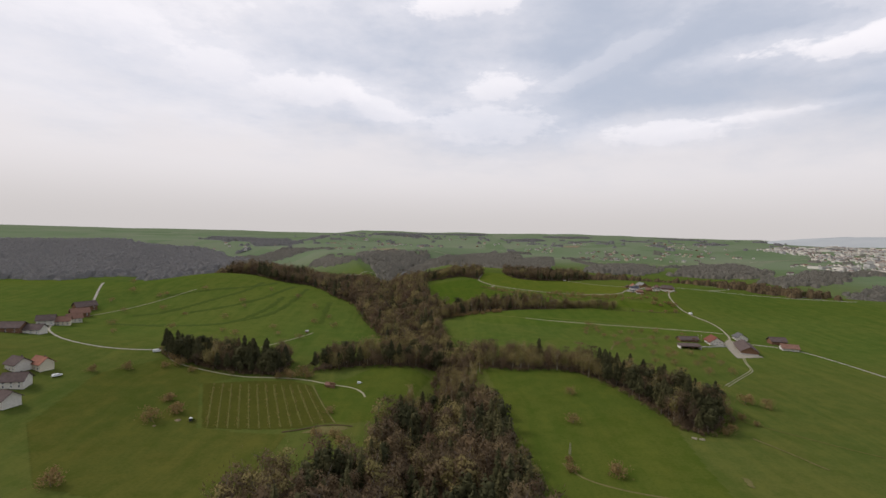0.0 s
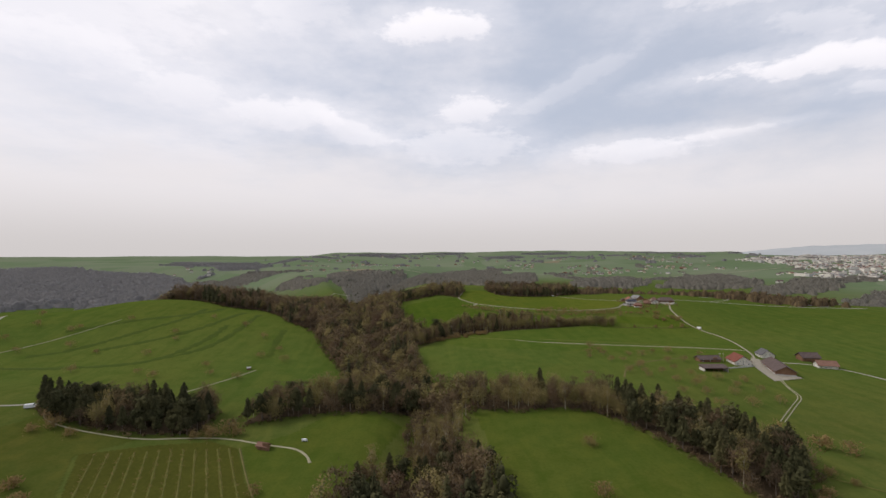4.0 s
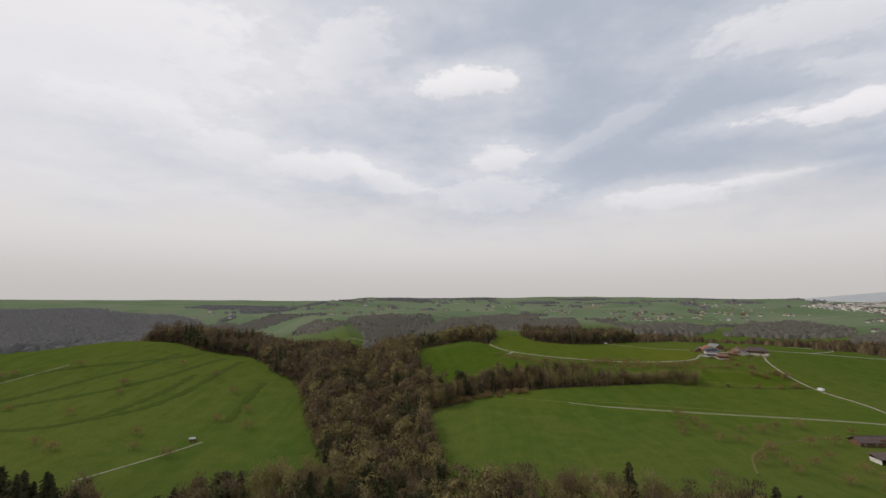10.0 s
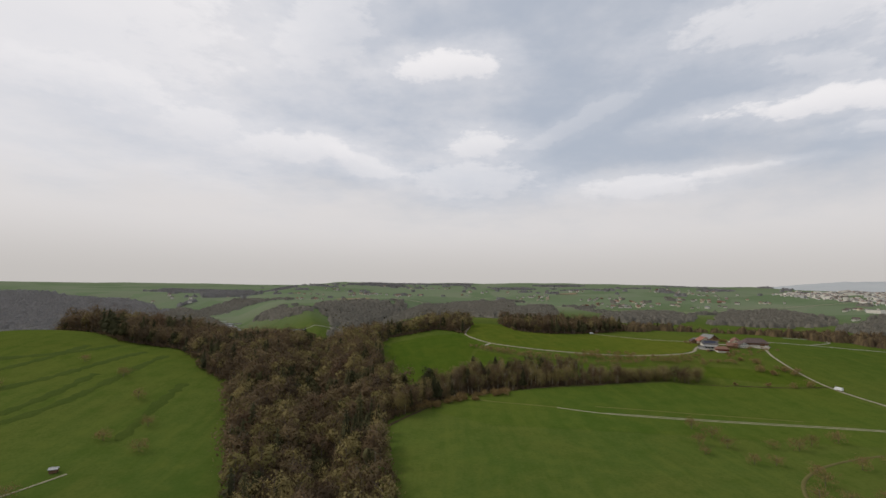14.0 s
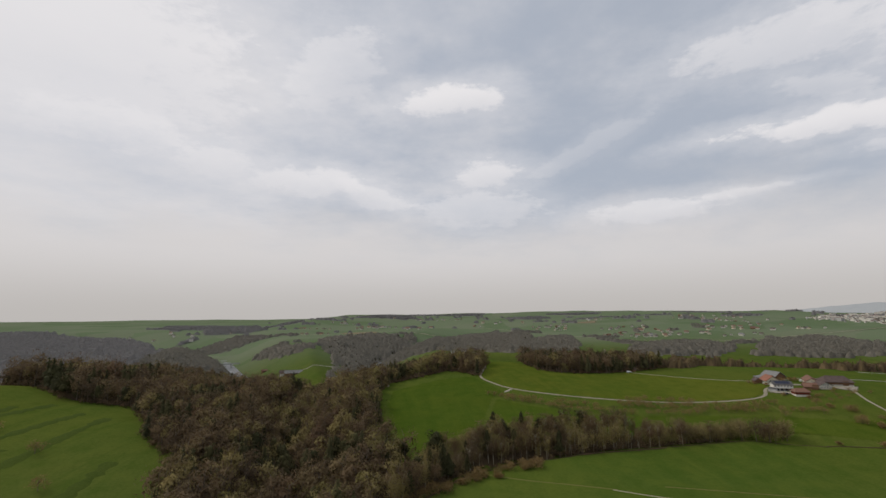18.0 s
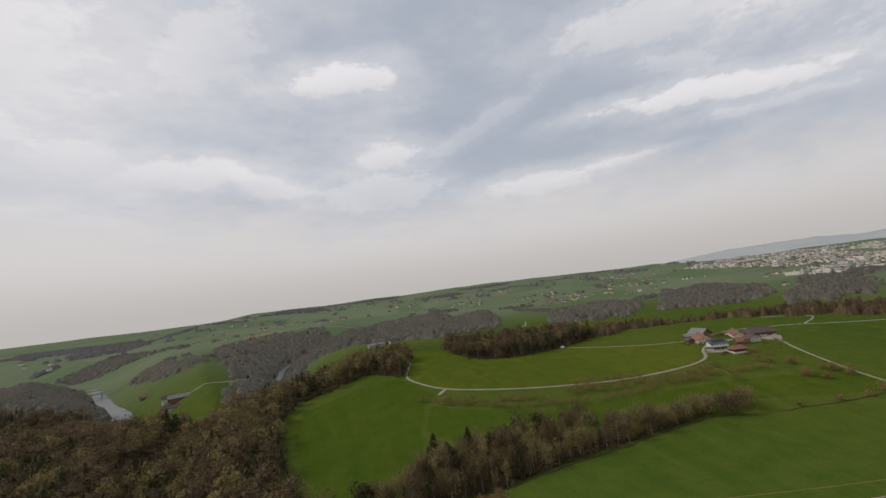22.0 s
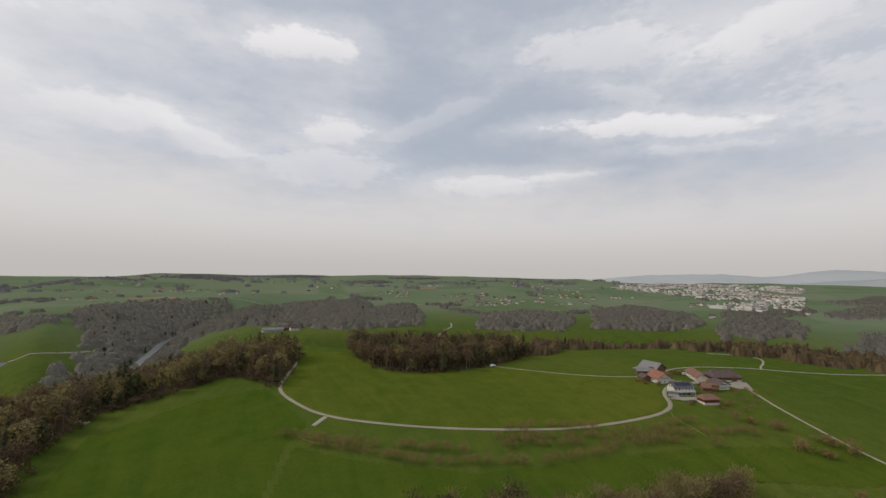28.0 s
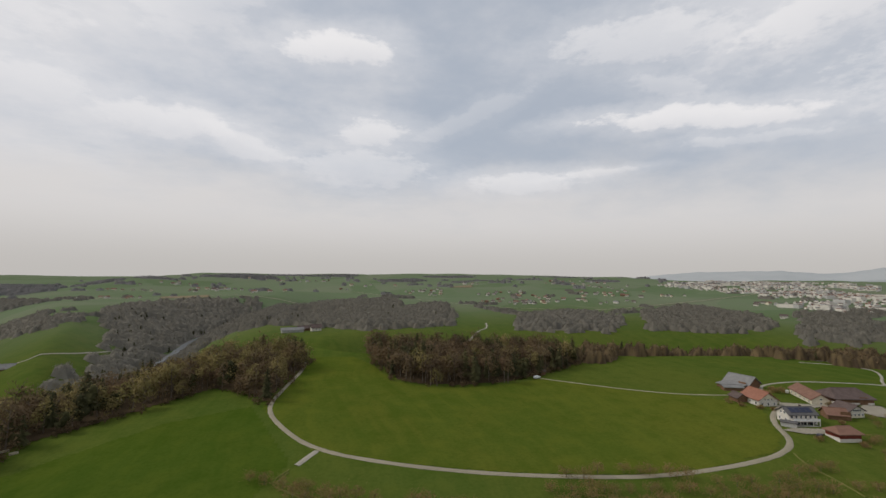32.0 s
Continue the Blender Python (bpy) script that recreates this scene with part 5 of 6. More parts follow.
def bale(x, y, label):
    ob = tagged(place("round_bale", x, y, 30), label, "bale")
    part("wrap", *tube((-0.7, 0, 0.75), (0.7, 0, 0.75), 0.78, 0.78, 14), WHITE_PAINT, ob)
    for q in (-1, 1):
        part("end", *tube((q * 0.7, 0, 0.75), (q * 0.78, 0, 0.75), 0.78, 0.05, 14), WHITE_PAINT, ob)


low_wall(225, 376, 250, 382)
pole(236, 395, 6.5, "pale wooden pole beside a low shed")
pole(233, 394.6, 6.5, "pale wooden pole beside a low shed")
bale(261, 377.5, "white wrapped bale before a long barn")
# stands for a white caravan; reuses the bale shape
bale(303, 629, "white caravan behind a farm, built as a bale shape")

# sheds in the meadows
house("field_shed", -118.5, 389, 20, 2.4, 1.6, 1.3, 1.6, TIMBER, CONCRETE, "small field shed with a pale sheet roof", "shed", over=0.3)
house("red_roofed_shed", -69, 276.5, -18, 5.25, 3, 1.65, 2.55, TIMBER, TILES_RUST, "small shed with an orange brown roof", "shed", over=0.5, door="barn")
house("wood_cabin", 199, 692, 25, 4, 3, 2.0, 3.0, TIMBER, TILES_DARK, "small cabin at the edge of a wood", "cabin", over=0.4)

# the farm by the river
house("river_house", -213, 960, 24, 11, 9, 4.6, 8.0, RENDER, TILES_DARK, "white house near a river bend", win=(3, 2), chimney=True)
house("river_barn", -191, 938, 14, 24, 9, 3.0, 6.2, TIMBER, SHEET_GREY, "long grey-roofed barn near a river", "barn", door="barn")
house("river_shed", -193, 915, 14, 20, 8, 2.8, 5.4, CREAM, TILES_DARK, "pale long shed with a dark roof near a river", "shed")
house("river_hut", -283, 1066, 40, 8, 6, 2.6, 4.4, TIMBER, TILES_RUST, "small rust-roofed hut beside a river", "hut")

# the farm behind the wood
house("valley_barn", 50, 958, 12, 22, 8, 3.0, 4.8, CONCRETE, SHEET_GREY, "long low barn with a pale grey roof", "barn", win=(5, 1))
house("valley_house", 74, 962, 12, 10, 8, 4.0, 6.8, RENDER, TILES_DARK, "white farmhouse with a dark roof", win=(3, 2), chimney=True)
house("valley_shed", 62, 972, 12, 13, 7, 3.0, 5.0, TIMBER, TILES_DARK, "brown shed beside a long barn", "shed")

# the hamlet on the western meadow
for x, y, turn, L, W, eave, ridge, wall, roof, label in (
        (-312, 318, 8, 17.6, 9.6, 3.9, 7.0, TIMBER, TILES_DARK, "dark-roofed barn in a hamlet"), (-298, 322, 8, 11.2, 8.0, 3.7, 6.6, RENDER, TILES_DARK, "white house with dark roof in a hamlet"),
        (-322, 358, 30, 11.2, 8.0, 4.2, 7.4, RENDER, TILES_DARK, "tall white house in a hamlet"), (-313, 364, 30, 8.8, 7.2, 3.9, 6.9, CREAM, TILES_RUST, "cream house with rust roof in a hamlet"),
        (-316, 378, 50, 9.6, 7.2, 3.9, 7.1, RENDER, TILES_RUST, "white house with rust roof in a hamlet"), (-326, 396, 50, 12.8, 8.8, 3.9, 7.4, TIMBER, TILES_RUST, "timber farmhouse beside a lane"),
        (-336, 414, 60, 16.0, 10.4, 4.1, 7.7, TIMBER, TILES_DARK, "broad dark-roofed barn beside a lane"), (-243, 252, -20, 9.6, 8.0, 4.1, 7.2, RENDER, TILES_DARK, "white house with dark roof on a slope"),
        (-234, 257, -20, 9.6, 7.2, 4.1, 7.1, CREAM, TILES_RED, "ochre house with an orange roof"), (-226, 233, 15, 10.4, 8.0, 4.1, 7.2, RENDER, TILES_DARK, "white house among garden trees"),
        (-214, 214, -15, 12.0, 8.0, 4.1, 7.1, RENDER, TILES_DARK, "long white house with dark roof"), (-250, 236, 15, 9.6, 7.2, 3.9, 6.9, CREAM, TILES_RUST, "cream house among garden trees")):
    house("hamlet_house", x, y, turn, L, W, eave, ridge, wall, roof, label, win=(3, 2), chimney=wall is not TIMBER)


def car(x, y, turn, paint, label, van=False, size=1.0):
    ob = tagged(place("van" if van else "car", x, y, turn), label, "van" if van else "car")
    ob.scale = (size, size, size)
    h = 2.0 if van else 1.45
    prof = [(-2.3, 0.35), (2.3, 0.35), (2.35, 0.8), (1.3 if not van else 1.9, 0.95), (0.7 if not van else 1.5, h), (-1.6 if not van else -2.25, h), (-2.3, 0.95)]
    n = len(prof)
    V = [(px, s * 0.88, pz + 0.2) for s in (-1, 1) for px, pz in prof]
    part("body", V, [tuple(range(n - 1, -1, -1)), tuple(range(n, 2 * n))] + [(i, (i + 1) % n, n + (i + 1) % n, n + i) for i in range(n)], paint, ob)
    part("windscreen", *block(0.75 if not van else 1.45, 1.2 if not van else 1.8, -0.7, 0.7, h * 0.75, h * 0.95 + 0.2), PANE, ob, "dark glass windscreen")
    for px in (-1.4, 1.4):
        for py in (-0.8, 0.8):
            part("wheel", *tube((px, py - 0.12, 0.5), (px, py + 0.12, 0.5), 0.34, 0.34, 10), RUBBER, ob)
    return ob


car(285.1, 500, 100, WHITE_PAINT, "white van parked on a narrow lane", True)
car(254.5, 582, 20, DARK_PAINT, "dark car parked on a terrace below a farm", False, 0.75)
car(259.5, 368, 60, DARK_PAINT, "dark vehicle parked before a long barn", False, 0.7)
car(192, 684, 30, WHITE_PAINT, "white car parked beside a wood")
car(-51.5, 281.5, 10, WHITE_PAINT, "small white trailer standing on a meadow", True, 0.55)
car(-200, 309, 20, WHITE_PAINT, "white trailer parked beside a lane", True, 1.0)
car(-219, 250, 60, WHITE_PAINT, "white car parked beside a meadow")

# ---- fields that differ in tint from the meadows round them ----
sheet("plateau_field", [(61, 742), (64, 715), (58, 681), (53, 657), (61, 633), (73, 615), (97, 602), (122, 592.5), (148, 585), (176, 578.5), (205, 577), (229, 579), (241, 586), (248, 596), (258, 605), (262, 611),
                        (258, 628), (248, 640), (230, 653), (213, 667), (194, 683), (171, 675), (145, 672), (128, 674), (112, 686), (106, 728), (98, 760), (75, 765)], YELLOW_MEADOW, "yellowish green cut field inside a curved lane", 0.1, 1.3)
sheet("meadow_plot", [(40, 150), (40, 178), (35, 205), (35, 268), (32, 301), (58, 297), (79, 299), (94, 292), (102, 279), (110, 263), (117, 231), (118, 213), (111, 180), (106, 145)], FRESH_MEADOW, "bright green meadow between two belts of trees", 0.1, 1.3)
sheet("meadow_plot", [(-60, 230), (-66, 252), (-79, 278), (-60, 290), (-47, 309), (-20, 309), (-6, 304), (-18, 258), (-24, 236), (-44, 228)], FRESH_MEADOW, "fresh green meadow beside a wood", 0.08, 1.3)
sheet("meadow_plot", [(-190, 200), (-205, 262), (-188, 298), (-156, 289), (-129, 285), (-146, 266), (-120, 216), (-75, 215), (-75, 168), (-90, 150), (-150, 160)], OLIVE_MEADOW, "olive green grazed meadow with scattered bushes", 0.08, 1.3)
sheet("meadow_plot", [(20, 458), (43, 487), (62, 494), (92, 500), (135, 507), (175, 513), (198, 511), (222, 506), (252, 502), (281, 502), (280, 470), (288, 440), (262, 408), (215, 415), (160, 420), (100, 428), (50, 436)], LUSH_MEADOW, "dark fresh meadow below a brook", 0.06, 1.3)
sheet("meadow_plot", [(10, 508), (47, 534), (49, 560), (57, 592), (66, 608), (58, 630), (48, 660), (20, 650), (-14, 620), (-14, 585), (-6, 540)], FRESH_MEADOW, "fresh green meadow between a wood and a lane", 0.06, 1.3)
sheet("meadow_plot", [(112, 520), (150, 530), (200, 532), (250, 512), (282, 506), (288, 540), (262, 536), (226, 546), (186, 552), (120, 556), (80, 575), (60, 590), (52, 560), (70, 533)], FRESH_MEADOW, "fresh green meadow above a brook", 0.08, 1.3)

# ---- orchards, bushes, banks and small field things ----
def small_sets():
    rng = np.random.default_rng(23)
    fruit, bush = [], []
    for H, R in ((4.2, 2.8), (3.8, 3.1), (4.6, 2.7), (3.6, 2.6)):
        fruit.append((mesh_of("fruit_trunk", *bare_frame(rng, H, R, 6, 0.3)[0], BARK), mesh_of("fruit_crown", *merge([bare_crown(rng, H, R, 130, 0.25, 0.8, 0.07), clump_crown(rng, H, R * 1.15, 290, 0.3, 0.28, 7)]), FRUIT_TWIGS)))
    for H, R in ((4.0, 3.0), (3.0, 2.6), (5.0, 3.4)):
        bush.append((mesh_of("bush_stems", *bare_frame(rng, H, R, 8, 0.1)[0], BARK), mesh_of("bush_crown", *merge([bare_crown(rng, H, R, 150, 0.04, 0.9, 0.11), clump_crown(rng, H, R, 220, 0.08, 0.5, 7)]), FRUIT_TWIGS)))
    return fruit, bush


FRUIT_SET, BUSH_SET = small_sets()
rng = np.random.default_rng(31)
FRUIT_TREES = [(146, 432), (138, 413), (134, 402), (149, 421), (148, 409), (147, 392), (156, 392), (169, 410), (179, 408), (190, 414), (206, 418), (160, 375), (147, 363), (158, 363), (189, 390),
               (204, 393), (170, 363), (156, 355), (229, 412), (166, 385), (183, 372), (187, 358), (169, 345), (186, 346), (200, 350), (202, 335), (173, 320), (190, 320), (187, 302),
               (168, 300), (160, 323), (176, 335), (210, 325), (215, 345), (205, 305)]
WEST_TREES = [(-296, 463), (-294, 470), (-263, 489), (-274, 433), (-245, 420), (-205, 415), (-187, 376), (-174, 370), (-140, 377), (-109, 428), (-99, 406), (-119, 414), (-200, 446), (-131, 455), (-150, 393),
              (-119, 371), (-194, 502), (-157, 482), (-208, 460), (-232, 378), (-304, 420), (-330, 470), (-350, 500), (-262, 350), (-285, 380), (-330, 440)]
for pts, label in ((FRUIT_TREES, "small leafless fruit tree on a green meadow"), (WEST_TREES, "leafless orchard tree on a hillside meadow")):
    for x, y in pts:
        plant("fruit_tree", x, y, rng.uniform(0.85, 1.25), rng.uniform(0, 6), *FRUIT_SET[rng.integers(0, 4)], label, "tree", "orchard trees")
# curved rows of fruit trees below the lane
ROWS = ([(148, 582), (158, 581), (169, 580), (182, 574), (193, 568), (206, 565), (222, 566), (236, 564)],
        [(140, 577), (152, 574), (163, 571), (172, 570), (183, 567), (196, 562), (211, 560), (227, 557), (251, 552)],
        [(56, 600), (78, 588), (104, 577), (119, 571), (135, 570), (149, 570), (161, 567), (186, 558), (200, 557), (215, 554)],
        [(68, 588), (84, 579), (101, 567), (113, 564), (125, 561), (141, 557), (155, 555), (165, 555), (180, 556)])
for line in ROWS:
    P = np.array(line, float)
    u = np.r_[0, np.cumsum(np.hypot(*np.diff(P, axis=0).T))]
    for d in np.arange(0, u[-1], 4.7):
        x, y = np.interp(d, u, P[:, 0]) + rng.uniform(-1.2, 1.2), np.interp(d, u, P[:, 1]) + rng.uniform(-1.2, 1.2)
        if rng.random() < 0.88:
            plant("fruit_tree", x, y, rng.uniform(0.62, 0.98), rng.uniform(0, 6), *FRUIT_SET[rng.integers(0, 4)], "small leafless fruit tree in a curved row", "tree", "orchard rows")
# single fruit trees on the slope below the farm
for x, y in ((256, 560), (250, 548), (262, 536), (275, 538), (281, 537), (284, 530), (267, 550), (240, 552), (226, 547)):
    plant("fruit_tree", x, y, rng.uniform(0.7, 1.05), rng.uniform(0, 6), *FRUIT_SET[rng.integers(0, 4)], "small leafless fruit tree on a slope below a farm", "tree", "orchard trees")
BUSHES = [(262, 611, 0.6), (265, 607, 0.5), (258, 616, 0.6), (257, 622, 0.5), (284, 626, 0.7), (288, 628, 0.8), (282, 621, 0.5), (296, 606, 0.5), (276, 588, 0.5), (271, 584, 0.4), (297, 631, 0.9), (299, 629, 0.8), (251, 580, 0.5), (262, 572, 0.6), (268, 573, 0.6), (78, 258, 0.9), (69, 221, 1.0), (72, 171, 1.3), (-150, 241, 1.3), (-144, 218, 1.4), (-138, 229, 1.6), (-143, 160, 1.5), (-91, 292, 1.5), (-101, 292, 1.1), (-60, 240, 0.8), (-195, 272, 1.2),
          (-209, 262, 1.0), (-172, 290, 1.3), (-180, 298, 1.2), (258.8, 533.5, 1.0), (276.9, 532.5, 1.0), (278.6, 525.6, 0.9), (264.8, 527.4, 1.0), (269.1, 549.3, 0.8), (261.4, 556.1, 0.8), (223.7, 509.8, 0.6), (243.3, 506.8, 0.7),
          (271.6, 505.7, 0.9), (259, 504.8, 0.7), (55, 175, 1.0), (168, 262, 1.3), (178, 252, 1.4), (186, 246, 1.1), (160, 270, 1.2)]
for x, y, s in BUSHES:
    plant("bush", x, y, s, rng.uniform(0, 6), *BUSH_SET[rng.integers(0, 3)], "brown leafless bush on a meadow", "bush", "field bushes")
for x, y, s in ((180.3, 519.6, 1.0), (186, 516.5, 1.05), (192.5, 515.5, 1.05), (194.9, 524.2, 0.8), (204.7, 523.1, 0.7), (168.5, 518.7, 0.75), (159, 517.1, 0.7), (149.2, 516.2, 0.75), (194.4, 514.3, 0.7), (176.6, 525.8, 0.7)):
    plant("willow", x, y, s, rng.uniform(0, 6), *BARE_SET[rng.choice((1, 3))], "rounded yellowish brown leafless willow by a brook", "tree", "brook willows")
for _ in range(26):
    f = rng.random()
    plant("willow", 148 + 58 * f, 519 + 6 * math.sin(3 * f) + rng.uniform(-2.5, 4), rng.uniform(0.62, 0.9), rng.uniform(0, 6), *BARE_SET[3], "rounded yellowish brown leafless willow by a brook", "tree", "brook willows")
for _ in range(40):
    f = rng.random()
    f *= 0.45
    plant("bush", 6 + 140 * f, 455 + 95 * f - 33 * f * f + rng.uniform(-2, 7), rng.uniform(0.5, 0.9), rng.uniform(0, 6), *BUSH_SET[rng.integers(0, 3)], "brown leafless undergrowth beside a row of trees", "bush", "brook bushes")

# terrace banks on the western hill, as strips of darker green
for k, line in enumerate(([(-300, 462), (-260, 489), (-235, 500), (-211, 518), (-203, 545)], [(-250, 425), (-219, 444), (-202, 460), (-187, 484), (-178, 535)], [(-195, 404), (-178, 417), (-166, 432), (-159, 466), (-161, 530)],
                          [(-113, 414), (-118, 447), (-121, 479)], [(-290, 385), (-250, 387), (-205, 394), (-188, 409), (-174, 448), (-174, 484)], [(-290, 412), (-267, 427), (-240, 464), (-217, 497), (-217, 535)])):
    tagged(ribbon("grass_bank", line, 5.5, BANK, 0.12, 1.0, k), "low terrace bank in darker green", "bank", kind="structure")
# edge of the brook
tagged(ribbon("brook_edge", [(135, 510), (156.5, 513.5), (174.9, 516.2), (185.9, 517), (198.7, 513), (221.9, 507.9), (252.3, 503.9), (289.3, 505.7)], 0.5, LITTER, 0.25, 1.4, 3), "bare earth edge of a small brook", "bank", kind="structure")
tagged(ribbon("wood_edge_verge", [(0, 436), (18, 464), (41, 491), (60, 497), (92, 503), (135, 509)], 1.3, LITTER, 0.3, 1.2, 4), "brown leaf-strewn edge of a meadow", "bank", kind="structure")
tagged(ribbon("worn_strip", [(150, 206), (156, 194), (162, 178)], 0.9, DRY_GRASS, 0.25, 0.9, 5), "bare worn strip across a meadow", "ground", kind="structure")
tagged(ribbon("field_margin", [(-80, 277), (-67, 251), (-54, 228)], 0.8, DRY_GRASS, 0.22, 0.6, 8), "pale grass margin of a plot", "ground", kind="structure")
tagged(ribbon("ditch_bank", [(-78, 217), (-68, 221), (-62, 225), (-52, 226), (-44, 224)], 1.0, LITTER, 0.3, 0.8, 9), "brown bank beside a ditch", "bank", kind="structure")
tagged(ribbon("yellow_meadow_edge", [(156, 228), (172, 214), (200, 190), (240, 170)], 0.8, ROW_GRASS, 0.2, 0.8, 10), "yellowish strip of dry grass", "ground", kind="structure")


def young_orchard():
    """Rows of tree stakes with young stems on strips of paler grass."""
    rng = np.random.default_rng(9)
    stems = []
    sheet("young_orchard_plot", [(-145, 268), (-121, 279), (-96, 284), (-81, 277), (-68, 251), (-55, 229), (-63, 227), (-71, 222), (-93, 219), (-118, 217)], ORCHARD_GRASS, "olive yellow grass plot under young trees", 0.1, 1.0)
    for i in range(12):
        f = i / 11
        bx, by = -116 + 56 * f, 217 + 10 * f * f
        tx, ty = -139 + 54 * f, 270 + 14 * f - 6 * f * f
        tagged(ribbon("plant_row", [(bx, by + 1), (0.5 * (bx + tx), 0.5 * (by + ty)), (tx, ty - 1)], 0.8, ROW_GRASS, 0.2, 0.9, i), "strip of pale dry grass under young trees", "plant row", "young orchard rows", kind="structure")
        for u in np.arange(0.03, 0.97, 0.075):
            x, y = bx + (tx - bx) * u, by + (ty - by) * u
            stems.append((*bare_crown(rng, 2.2, 0.8, 26, 0.25, 0.55, 0.10), (x, y, ground_z(x, y)), rng.uniform(0, 6), rng.uniform(0.7, 1.2), rng.random()))
    stuff("young_trees", stems, FRUIT_TWIGS, "thin leafless young trees in rows")


young_orchard()


def log_pile(x, y, turn, label):
    ob = tagged(place("log_pile", x, y, turn), label, "log pile")
    ob.scale = (0.5, 0.5, 0.5)
    for r in range(3):
        for c in range(5 - r):
            part("log", *tube((-2.2, (c - 2 + r * 0.5) * 0.5, 0.25 + 0.42 * r), (2.2, (c - 2 + r * 0.5) * 0.5, 0.25 + 0.42 * r), 0.25, 0.25, 7), PALE_BARK, ob)


log_pile(-24, 641, 40, "pile of pale logs at a wood's edge")
log_pile(-20, 638, 40, "pile of pale logs at a wood's edge")
log_pile(121, 204, -30, "pile of pale timber beside a wood")
log_pile(124, 203, -10, "pile of pale timber beside a wood")



# smaller things on the southern meadows
sheet("bare_patch", [(-68, 217), (-62, 223.5), (-50, 225), (-45, 222), (-54, 216)], DRY_GRASS, "patch of bare tan grass beside a ditch", 0.12, 0.8)
sheet("bare_patch", [(120, 170), (122.5, 168.5), (120, 162), (118.5, 163)], DRY_GRASS, "pale worn patch on a meadow", 0.15, 0.7)


def heap(x, y, r, label):
    """A flat mound of earth or straw."""
    rng = np.random.default_rng(int(abs(x)))
    V, Fs = [(0, 0, 0.45 * r)], []
    for k, (f, z) in enumerate(((0.5, 0.34), (0.85, 0.14), (1.15, -0.15))):
        for i in range(9):
            q = i * 2 * math.pi / 9
            w = r * f * rng.uniform(0.85, 1.15)
            V.append((w * math.cos(q), w * math.sin(q), z * r * rng.uniform(0.8, 1.2)))
    Fs += [(0, 1 + i, 1 + (i + 1) % 9) for i in range(9)]
    for k in (1, 10):
        Fs += [(k + i, k + 9 + i, k + 9 + (i + 1) % 9, k + (i + 1) % 9) for i in range(9)]
    tagged(new("heap", mesh_of("heap", V, Fs, SOIL, True)), label, "heap").matrix_world = pose(x, y, ground_z(x, y))


heap(-133, 222, 1.6, "flat tan heap of earth on a meadow")
heap(-140, 214, 0.9, "small tan heap of earth on a meadow")


def tractor(x, y, turn):
    ob = tagged(place("tractor", x, y, turn), "small dark green tractor standing on a meadow", "tractor")
    part("bonnet", *block(0.1, 1.7, -0.4, 0.4, 0.6, 1.25), BANK, ob)
    part("cab", *block(-1.0, 0.1, -0.6, 0.6, 0.6, 2.1), DARK_PAINT, ob, "dark glazed cab")
    part("cab_roof", *block(-1.1, 0.2, -0.65, 0.65, 2.1, 2.22), WHITE_PAINT, ob, "white cab roof")
    for px, r in ((-0.7, 0.7), (1.3, 0.42)):
        for q in (-0.75, 0.75):
            part("wheel", *tube((px, q - 0.16, r), (px, q + 0.16, r), r, r, 14), RUBBER, ob)


tractor(-126, 222, 60)


def trellis_mast(x, y, h):
    """A slim braced mast of pale poles."""
    ob = tagged(place("mast", x, y, 15), "slim pale green braced mast on a meadow", "mast")
    for k in range(3):
        a = k * 2.094
        part("leg", *tube((0.7 * math.cos(a), 0.7 * math.sin(a), -0.3), (0.16 * math.cos(a), 0.16 * math.sin(a), h), 0.09, 0.06, 6), PALE_BARK, ob)
    for z in np.arange(0.8, h, 0.8):
        r = 0.7 - 0.54 * z / h
        for k in range(3):
            a, b = k * 2.094, (k + 1) * 2.094
            part("brace", *tube((r * math.cos(a), r * math.sin(a), z), (r * math.cos(b), r * math.sin(b), z + 0.35), 0.05, 0.05, 5), PALE_BARK, ob)


trellis_mast(58, 189, 5.5)
plant("spruce", 72, 317, 1.05, 0.4, *SPRUCE_SET[1], "tall single spruce beside a belt of bare trees", "tree", "trees of the woods")
for x, y in ((292, 587), (303, 588), (303, 583), (272, 574), (282, 574), (288, 572), (262, 566), (270, 565), (278, 567), (296, 578), (310, 580), (286, 582)):
    plant("fruit_tree", x, y, 0.5 + 0.02 * (x % 7), x % 6, *FRUIT_SET[int(x) % 4], "small young leafless fruit tree below a farm", "tree", "orchard trees")
plant("bush", 56, 183, 0.7, 1.0, *BUSH_SET[1], "brown leafless bush beside a field path", "bush", "field bushes")
for x, y, k in ((158, 236, 0.9), (160, 228, 0.8), (163, 221, 0.6), (140, 209, 0.8), (146, 214, 0.8), (-97, 288, 1.2), (-105, 287, 0.9), (-86, 290, 1.0), (-160, 283, 0.9), (-178, 284, 0.9), (-60, 214, 0.9), (-50, 212, 1.0), (-45, 205, 1.1)):
    plant("bush", x, y, k, 2.0, *BUSH_SET[0], "brown leafless bush at a wood edge", "bush", "field bushes")
# ---- river, villages and distance ----
def build_river(line, width, level):
    ob = ribbon("river", line, width, WATER, 0.0, 0.25, 2)
    me = ob.data
    co = np.empty(3 * len(me.vertices))
    me.vertices.foreach_get("co", co)
    co[2::3] = level
    me.vertices.foreach_set("co", co)
    me.update()
    return tagged(ob, "dull grey green river in a wooded valley", "river", kind="structure")


build_river(RIVER[:11], 10, -20.65)                      # the narrow upper reach, then the broad bend
build_river(RIVER[9:], 25, -20.6)
